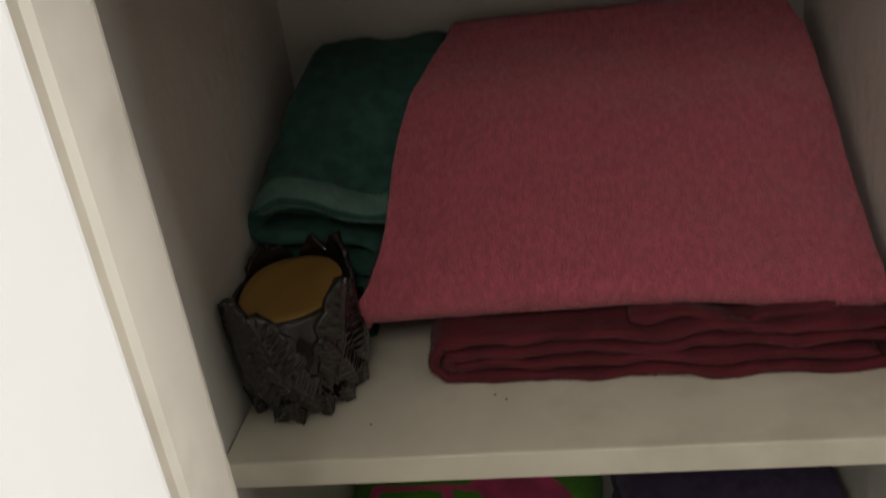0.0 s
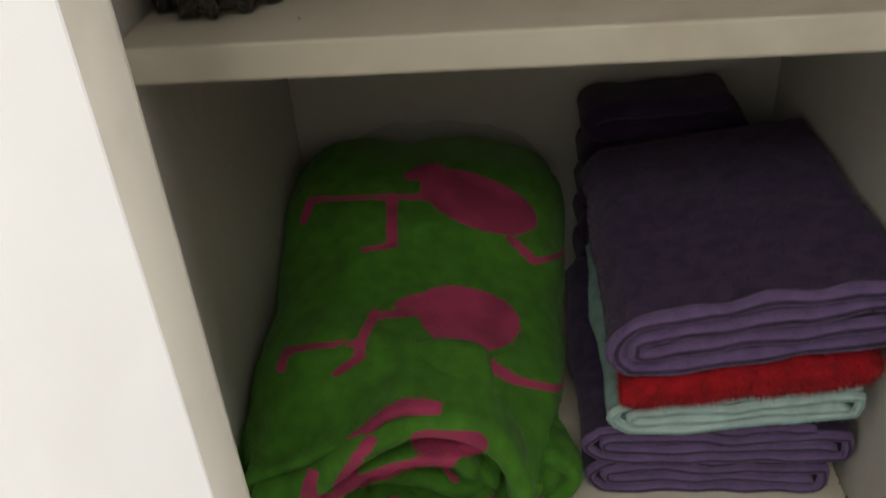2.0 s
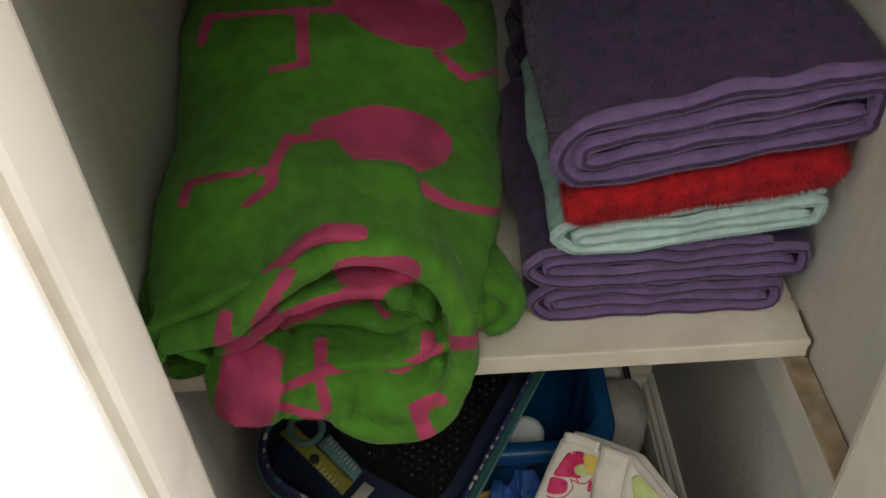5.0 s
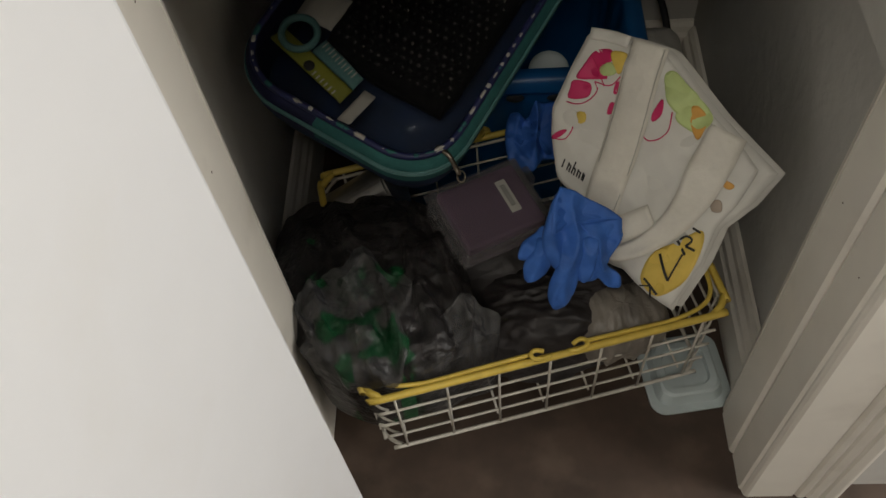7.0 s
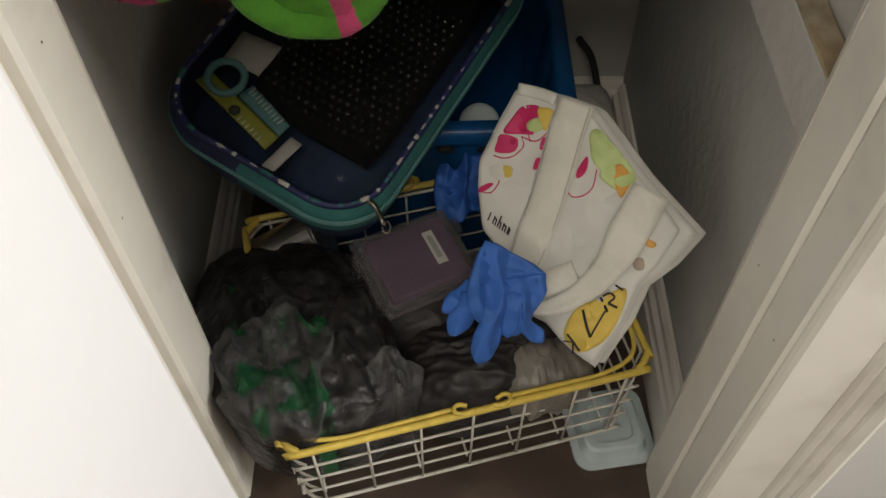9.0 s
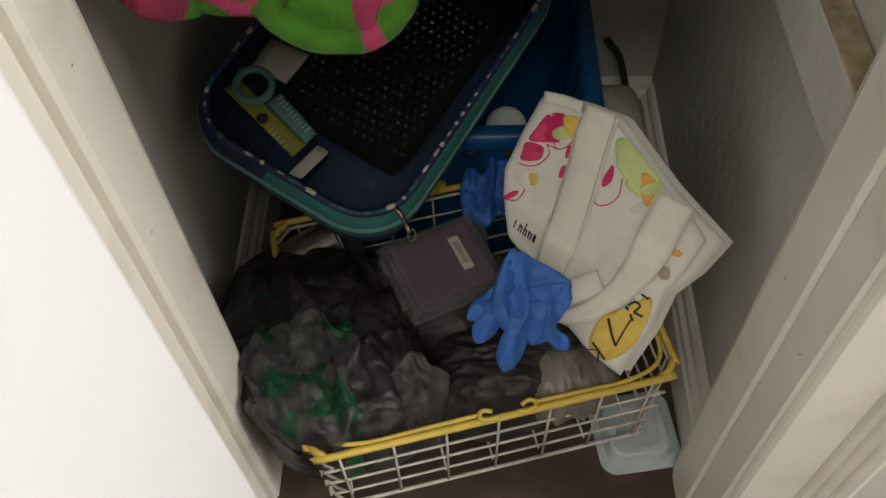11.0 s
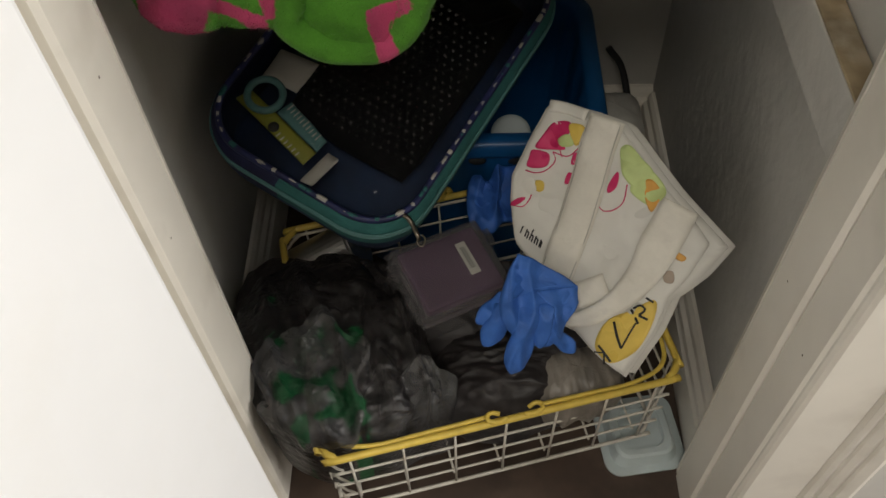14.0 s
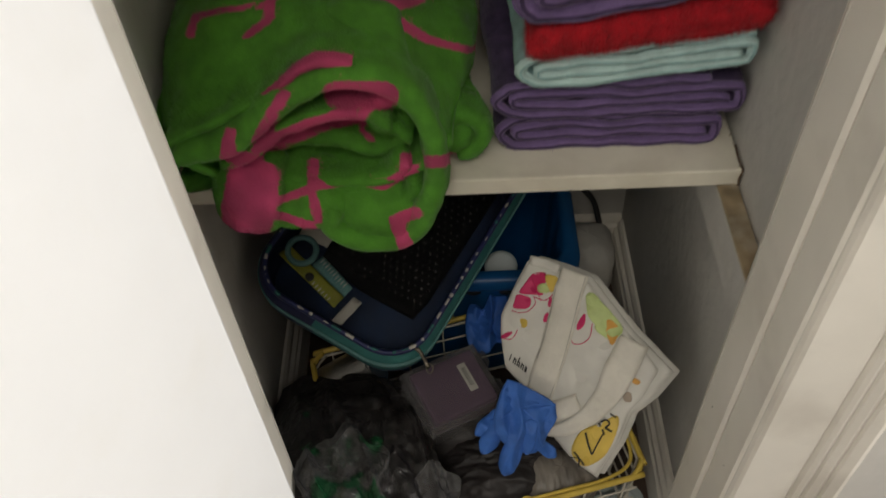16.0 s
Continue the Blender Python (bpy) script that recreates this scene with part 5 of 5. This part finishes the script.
for i in range(6):
    a, b = 0.064 + i * 0.0056, 0.0025 - i * 0.0017
    band("lettering_bar", [(a, b, 0.0009), (a + 0.0016, b + 0.0055, 0.0009)], KS, 0.0022, 0.0003, M_LABEL, card, step=0.002, across=3)
slip = thing("paper_slip", CS.at(0.12, -0.005, -0.014), "small pale paper slip in the clear case", "paper slip")
patch("slip", [(0.110, -0.026), (0.124, -0.025), (0.132, 0.014), (0.118, 0.015)], KS, -0.001, 0.001, M_LABEL, slip, rings=2, sharp=True)
slip = thing("paper_card", CS.at(0.03, 0.08, -0.02), "pale paper card in the clear case", "paper card")
patch("card", [(0.010, 0.094), (0.056, 0.099), (0.052, 0.058), (0.011, 0.056)], KS, -0.004, 0.001, M_LABEL, slip, rings=2, sharp=True)

# clear plastic box with mauve contents
pbox = thing("plastic_box", (0.035, 0.425, 0.190), "small clear plastic latch box with mauve insides", "box")
BX = Matrix.Translation((0.038, 0.426, 0.222)) @ Matrix.Rotation(radians(27), 4, "Z") @ Matrix.Rotation(radians(7), 4, "X") @ Matrix.Rotation(radians(4), 4, "Y")


def in_box(bm):
    bmesh.ops.transform(bm, matrix=BX, verts=bm.verts)
    return bm


pins = part("insert", in_box(box_bm(-0.047, 0.047, -0.039, 0.040, -0.020, 0.0225, 0.004)), M_CLEARLID, pbox, "mauve contents seen through the lid")
part("body", in_box(box_bm(-0.053, 0.053, -0.045, 0.045, -0.044, 0.010, 0.009, 4)), M_BOX, pbox, smooth=False)
plid = part("lid", in_box(box_bm(-0.055, 0.055, -0.047, 0.047, 0.0105, 0.0245, 0.006, 4)), M_BOX, pbox, "clear hinged lid")
part("lid_rim", in_box(box_bm(-0.058, 0.058, -0.050, 0.050, 0.0075, 0.0115, 0.0018)), M_BOX, plid, "clear flange round the lid")
for sx in (-1, 1):
    for yy in (-0.024, 0.022):
        part("latch", in_box(box_bm(*sorted((sx * 0.0555, sx * 0.0635)), yy - 0.010, yy + 0.010, -0.010, 0.020, 0.0025)), M_BOX, plid, "clear snap latch")
    part("hinge_bar", in_box(box_bm(*sorted((sx * 0.0555, sx * 0.0585)), -0.040, 0.040, 0.002, 0.008, 0.001)), M_BOX, plid)
plab = part("label", in_box(box_bm(0.016, 0.028, -0.018, 0.024, 0.0246, 0.0250)), M_LABEL, plid, "small white label")
for k in range(12):
    part("label_bar", in_box(box_bm(0.019, 0.025, -0.010 + k * 0.0024, -0.0090 + k * 0.0024, 0.02505, 0.0253)), M_TAPEGREY, pbox)

# white shopping bag, folded flat
sbag = thing("shopping_bag", (0.2, 0.40, 0.21), "folded white shopping bag with bright printed blobs", "shopping bag")
BS = Sheet((0.146, 0.491, 0.425), (0.699, -0.684, -0.209), (0.624, 0.44, 0.645),
           lambda u, v: 0.010 * math.sin(u * 17 + 0.4) * math.sin(v * 19 + 1) + 0.006 * fnoise((u, v, 0.3), 34, 2) + 0.002 * fnoise((u, v, 0.7), 85, 4) - 0.9 * max(0.0, -v - 0.10) ** 1.5)
BAGO = [(-0.004, 0.000), (0.033, 0.016), (0.068, 0.028), (0.140, 0.011), (0.173, 0.006), (0.211, 0.001), (0.212, -0.035), (0.206, -0.068), (0.217, -0.101), (0.224, -0.155), (0.196, -0.160), (0.159, -0.160), (0.110, -0.140), (0.055, -0.134), (0.027, -0.105), (0.011, -0.080), (-0.001, -0.029)]
FRONTO = [(-0.003, -0.006), (0.030, 0.009), (0.066, 0.022), (0.138, 0.006), (0.171, 0.001), (0.197, -0.007), (0.203, -0.040), (0.203, -0.068), (0.215, -0.101), (0.221, -0.152), (0.196, -0.157), (0.158, -0.157), (0.110, -0.137), (0.056, -0.131), (0.028, -0.104), (0.012, -0.080), (0.000, -0.029)]
panel = patch("front_panel", FRONTO, BS, 0.0, 0.003, M_WHITE, sbag, rings=20, step=0.005, sharp=True)
patch("back_panel", BAGO, BS, -0.010, 0.005, M_WHITE, sbag, rings=12, step=0.006, sharp=True)
patch("gusset", [(u + 0.004, v + 0.004) for u, v in BAGO], BS, -0.022, 0.006, M_WHITE, sbag, rings=8, step=0.008, sharp=True)
for m, lp in ((M_PRINTPINK, [(0.012, -0.015), (0.024, -0.004), (0.032, -0.011), (0.027, -0.022), (0.038, -0.026), (0.029, -0.034), (0.014, -0.044), (0.012, -0.032)]),
              (M_PRINTPINK, [(0.013, -0.047), (0.028, -0.040), (0.034, -0.049), (0.029, -0.057), (0.019, -0.063), (0.015, -0.055)]),
              (M_PRINTYEL, [(0.026, -0.005), (0.039, 0.002), (0.045, -0.007), (0.045, -0.017), (0.035, -0.013)]),
              (M_PRINTLIME, [(0.026, -0.023), (0.032, -0.013), (0.042, -0.016), (0.040, -0.022), (0.032, -0.027)]),
              (M_PRINTYEL, [(0.034, -0.069), (0.041, -0.064), (0.046, -0.071), (0.041, -0.076)]),
              (M_PRINTPINK, [(0.028, -0.102), (0.032, -0.092), (0.037, -0.088), (0.036, -0.096), (0.031, -0.104)]),
              (M_PRINTPINK, [(0.047, -0.024), (0.052, -0.021), (0.055, -0.029), (0.051, -0.034)]),
              (M_PRINTPINK, [(0.054, -0.042), (0.059, -0.040), (0.062, -0.048), (0.058, -0.052)]),
              (M_PRINTPINK, [(0.091, -0.010), (0.096, -0.013), (0.100, -0.022), (0.097, -0.031), (0.092, -0.024)]),
              (M_PRINTLIME, [(0.079, 0.008), (0.084, 0.016), (0.100, 0.014), (0.118, 0.010), (0.116, -0.010), (0.100, -0.010), (0.090, -0.004)]),
              (M_PRINTLIME, [(0.112, 0.010), (0.137, 0.005), (0.136, -0.012), (0.126, -0.017), (0.110, -0.014)]),
              (M_PRINTORG, [(0.116, 0.000), (0.121, 0.005), (0.133, 0.002), (0.138, -0.008), (0.138, -0.019), (0.124, -0.011)]),
              (M_PRINTYEL, [(0.176, -0.121), (0.185, -0.101), (0.195, -0.078), (0.206, -0.089), (0.214, -0.114), (0.213, -0.134), (0.204, -0.153), (0.186, -0.153), (0.178, -0.140)]),
              (M_BROWNINK, [(0.186, -0.049), (0.191, -0.047), (0.197, -0.054), (0.191, -0.059), (0.185, -0.055)]),
              (M_PRINTORG, [(0.180, -0.031), (0.190, -0.029), (0.190, -0.034), (0.184, -0.036)])):
    lift = 0.0004 if m in (M_PRINTLIME, M_PRINTORG, M_PRINTYEL) else 0.0
    patch("blob", lp, BS, 0.0032 + lift, 0.0003 + (0.0003 if m is M_PRINTORG else 0), m, panel, rings=6, step=0.002)
for a in ([(0.030, -0.036), (0.037, -0.041), (0.036, -0.054), (0.029, -0.063), (0.020, -0.067)], [(0.030, -0.036), (0.044, -0.030), (0.048, -0.016)], [(0.029, -0.104), (0.040, -0.097), (0.041, -0.088), (0.039, -0.082)],
          [(0.106, -0.013), (0.113, -0.028), (0.111, -0.040), (0.104, -0.047), (0.098, -0.046)], [(0.014, -0.020), (0.030, -0.028), (0.040, -0.034)]):
    tube("outline", [BS.at(u, v, 0.0034) for u, v in a], 0.0006, M_PRINTPINK, panel, step=0.003, sides=5)
# a line of small bold type, as plain bars, cut off by the strap
for k, (wide, tall) in enumerate(((0.0020, 0.009), (0.0042, 0.0085), (0.0042, 0.0125), (0.0042, 0.0085), (0.0030, 0.0085))):
    u, v = 0.0535 + k * 0.0058, -0.1200 + k * 0.0006
    for du in ((0.0, wide - 0.0014) if wide > 0.0025 else (0.0,)):
        h = tall if du == 0.0 else 0.0070
        patch("lettering_bar", [(u + du, v), (u + du + 0.0015, v + 0.0002), (u + du + 0.0015 - h * 0.24, v + h), (u + du - h * 0.24, v + h)], BS, 0.0034, 0.0003, M_INK, panel, rings=2, step=0.002, sharp=True)
    if wide > 0.0025:
        patch("lettering_bar", [(u - 0.0015, v + 0.0056), (u + wide - 0.0015, v + 0.0058), (u + wide - 0.002, v + 0.0074), (u - 0.002, v + 0.0072)], BS, 0.0034, 0.0003, M_INK, panel, rings=2, step=0.002, sharp=True)
# large thin strokes on the yellow disc
MARKS = ((0.0013, [(0.181, -0.119), (0.203, -0.133)]), (0.0008, [(0.203, -0.133), (0.197, -0.105)]),
         (0.0012, [(0.185, -0.099), (0.199, -0.104)]), (0.0010, [(0.186, -0.097), (0.189, -0.090), (0.195, -0.090), (0.194, -0.098)]), (0.0011, [(0.194, -0.098), (0.203, -0.095)]),
         (0.0012, [(0.185, -0.147), (0.204, -0.151)]), (0.0007, [(0.194, -0.149), (0.186, -0.156)]), (0.0010, [(0.194, -0.149), (0.201, -0.158)]), (0.0010, [(0.188, -0.081), (0.196, -0.080)]))
for w, a in MARKS:
    band("mark_stroke", [(u, v, w) for u, v in a], BS, 0.0050, 0.0004, M_INK, panel, step=0.002, across=3)
band("top_hem", [(-0.001, -0.004, 0.0055), (0.016, 0.005, 0.0055), (0.034, 0.011, 0.0055)], BS, 0.0032, 0.0014, M_WHITE, sbag, "turned-over hem of the bag")
s1 = band("strap", [(0.052, 0.022, 0.0172), (0.063, -0.008, 0.0175), (0.078, -0.041, 0.0178), (0.093, -0.081, 0.0178), (0.110, -0.130, 0.0175)], BS, 0.0045, 0.0026, M_STRAP, sbag, "cream webbing strap")
s2 = band("strap", [(0.156, 0.004, 0.0170), (0.164, -0.033, 0.0185), (0.171, -0.063, 0.0155), (0.172, -0.094, 0.0120), (0.163, -0.127, 0.0090), (0.148, -0.150, 0.0075), (0.132, -0.156, 0.0060)], BS, 0.0075, 0.0028, M_STRAP, sbag, "cream webbing strap")
band("strap", [(0.122, -0.142, 0.0120), (0.138, -0.126, 0.0130), (0.154, -0.098, 0.0130)], BS, 0.0040, 0.0020, M_STRAP, sbag, "cream webbing strap")
for sp, line in ((s1, [(0.037, 0.013), (0.049, -0.014), (0.064, -0.047), (0.079, -0.087), (0.094, -0.131)]), (s1, [(0.066, 0.025), (0.077, -0.003), (0.092, -0.036), (0.108, -0.077), (0.125, -0.128)])):
    tube("stitch_line", [BS.at(u, v, 0.0071) for u, v in line], 0.0004, M_LABEL, sp, sides=4)
prop = lump("paper_packet", (0.205, 0.44, 0.235), (0.06, 0.075, 0.07), M_WHITE, None, seed=81, amp=0.008, scale=14, res=24)
tagged(prop, "white wrapped packet propping the shopping bag", "packet")

# blue nitrile gloves
glove = thing("rubber_glove", (0.12, 0.37, 0.19), "crumpled blue nitrile glove lying on the bags", "glove", "gloves")
GS = Sheet((0.139, 0.337, 0.300), (1, 0.05, -0.1), (0.0, 0.82, 0.57), lambda u, v: 0.008 * math.cos(u * 30 + 0.6) + 0.010 * (1 - 2 * abs(fnoise((u * 1.4, v * 0.5, 0), 34, 3))) + 0.003 * fnoise((u, v, 0), 90, 5) - 0.55 * max(0.0, -v - 0.012))
patch("palm", [(-0.044, 0.034), (-0.034, 0.050), (-0.020, 0.046), (0.010, 0.028), (0.022, 0.008), (0.018, -0.006), (0.010, -0.016), (0.002, -0.034), (-0.012, -0.038), (-0.034, -0.030), (-0.050, -0.012), (-0.052, 0.004)], GS, 0.0, 0.008, M_GLOVE, glove, rings=22, puff=0.003, step=0.003)
patch("cuff", [(-0.044, 0.006), (-0.043, 0.036), (-0.035, 0.053), (-0.021, 0.048), (0.012, 0.030), (0.023, 0.021), (-0.004, 0.021), (-0.021, 0.018)], GS, 0.0095, 0.0015, M_GLOVE, glove, rings=12, label="folded-back blue cuff", sharp=True)
patch("cuff", [(-0.018, 0.017), (0.022, 0.022), (0.024, 0.006), (0.012, -0.014), (0.006, -0.030), (0.001, -0.022), (-0.003, 0.000)], GS, 0.0100, 0.0018, M_GLOVE, glove, rings=12, label="folded-back blue cuff", sharp=True)


def finger(base, tip, w, off):
    b, t = Vector(base), Vector(tip)
    d = (t - b).normalized()
    s = Vector((-d.y, d.x))
    lp = [b + s * w, b * 0.6 + t * 0.4 + s * w * 0.94, b * 0.25 + t * 0.75 + s * w * 1.04, t + s * w * 0.8, t + d * w * 0.8, t - s * w * 0.8, b * 0.25 + t * 0.75 - s * w * 1.04, b * 0.6 + t * 0.4 - s * w * 0.94, b - s * w]
    patch("finger", [tuple(p) for p in lp], GS, off, 0.0040, M_GLOVE, glove, rings=8, puff=0.0030, step=0.003)


finger((-0.020, 0.002), (-0.036, -0.056), 0.0125, 0.006)
finger((-0.044, 0.000), (-0.061, -0.030), 0.0115, -0.002)
finger((-0.042, 0.008), (-0.067, -0.010), 0.0105, -0.006)
finger((-0.002, -0.022), (0.020, -0.040), 0.0080, 0.004)
finger((-0.008, 0.004), (-0.012, -0.034), 0.0070, 0.008)
g2 = thing("rubber_glove", (0.085, 0.53, 0.20), "blue nitrile glove tucked behind the basket", "glove", "gloves")
GS = Sheet((0.092, 0.535, 0.222), (1, 0.1, 0), (0.0, 0.9, 0.3), lambda u, v: 0.014 * (1 - 2 * abs(fnoise((u * 1.3, v * 0.5, 0.4), 30, 6))) + 0.005 * fnoise((u, v, 0.2), 80, 3) - 0.2 * abs(u))
patch("palm", [(-0.026, 0.034), (-0.008, 0.026), (0.005, 0.042), (0.032, 0.034), (0.036, 0.002), (0.028, -0.032), (0.010, -0.026), (-0.004, -0.042), (-0.028, -0.030), (-0.034, 0.004)], GS, 0.0, 0.005, M_GLOVE, g2, rings=16, puff=0.003, step=0.003)
patch("cuff", [(-0.028, 0.030), (-0.004, 0.022), (0.002, -0.004), (-0.016, -0.012), (-0.034, 0.002)], GS, 0.006, 0.0016, M_GLOVE, g2, rings=10, label="folded-back blue cuff", sharp=True)

# frosted tray on the floor
tray = thing("plastic_tray", (0.268, 0.333, 0.0), "frosted pale mint plastic tray on the floor", "tray")
TT = radians(8)


def tr(a, b, r, z):
    return lev(rounded(0.268, 0.333, a, b, r, TT), z)


loft("shell", [tr(0.046, 0.046, 0.020, 0.002), tr(0.050, 0.050, 0.020, 0.003), tr(0.050, 0.050, 0.020, 0.006), tr(0.041, 0.041, 0.018, 0.007), tr(0.036, 0.036, 0.016, 0.022), tr(0.033, 0.033, 0.015, 0.0245), tr(0.026, 0.026, 0.014, 0.0245), tr(0.024, 0.024, 0.012, 0.019)], M_TRAY, tray, smooth=False)

# specks and chips
for x, y in ((-0.001, 0.506), (-0.108, 0.471), (0.009, 0.498)):
    sp = thing("dirt_speck", (x, y, Z1), "tiny dark speck of dirt on the shelf", "dirt", "specks")
    bmn = bmesh.new()
    bmesh.ops.create_icosphere(bmn, subdivisions=1, radius=0.0009)
    bmesh.ops.scale(bmn, vec=(1.6, 1, 0.5), verts=bmn.verts)
    bmesh.ops.translate(bmn, vec=(x, y, Z1 + 0.0006), verts=bmn.verts)
    part("speck", bmn, M_DIRT, sp)

chip = thing("paint_chip", (LEFT + 0.001, 0.46, 1.38), "white scratch in the closet wall paint", "paint chip")
for y, z, ln in ((0.596, 1.317, 0.009), (0.53, 1.313, 0.004)):
    patch("scratch", [(-0.0012, -ln), (0.0014, -ln * 0.3), (0.0016, ln), (-0.0005, ln * 0.6)], Sheet((LEFT, y, z), (0, 1, 0.2), (0, -0.2, 1), lambda u, v: 0.0), 0.0006, 0.0004, M_WHITE, chip, rings=2, step=0.002)
mk = thing("jamb_nick", (JR, 0.28, 0.35), "small brown nicks in the jamb paint", "paint nick")
for x, y, z, nx in ((JL, 0.278, 0.666, 1), (JL, 0.272, 0.51, 1), (JR, 0.262, 0.455, -1), (JR + 0.0025, 0.205, 0.44, -1)):
    patch("nick", [(-0.0008, -0.0005), (0.0005, -0.0007), (0.0009, 0.0006), (-0.0005, 0.0007)], Sheet((x, y, z), (0, nx, 0), (0, 0, 1), lambda u, v: 0.0), 0.0004, 0.0003, M_DIRT, mk, rings=2, step=0.001)
crack = thing("shelf_crack", (RIGHT - 0.002, SF, Z2), "dark gap where the shelf end meets the wall", "crack")
tube("gap", [(RIGHT - 0.0025, SF - 0.0006, Z2 - 0.021), (RIGHT - 0.0035, SF - 0.0008, Z2 - 0.010), (RIGHT - 0.002, SF - 0.0004, Z2 - 0.001), (RIGHT - 0.003, SF + 0.012, Z2 + 0.0002), (RIGHT - 0.0015, SF + 0.035, Z2 + 0.0003)], 0.0012, M_DIRT, crack, step=0.003, sides=6)
rng = random.Random(12)
for k in range(11):
    bmn = bmesh.new()
    bmesh.ops.create_icosphere(bmn, subdivisions=1, radius=rng.uniform(0.0004, 0.0011))
    bmesh.ops.scale(bmn, vec=(1.0, rng.uniform(1.0, 2.2), 0.5), verts=bmn.verts)
    bmesh.ops.translate(bmn, vec=(RIGHT - 0.0025 - 0.003 * rng.random() ** 2, SF + 0.004 + 0.07 * rng.random(), Z2 + 0.0006), verts=bmn.verts)
    part("crumb", bmn, M_CLEAT, crack)
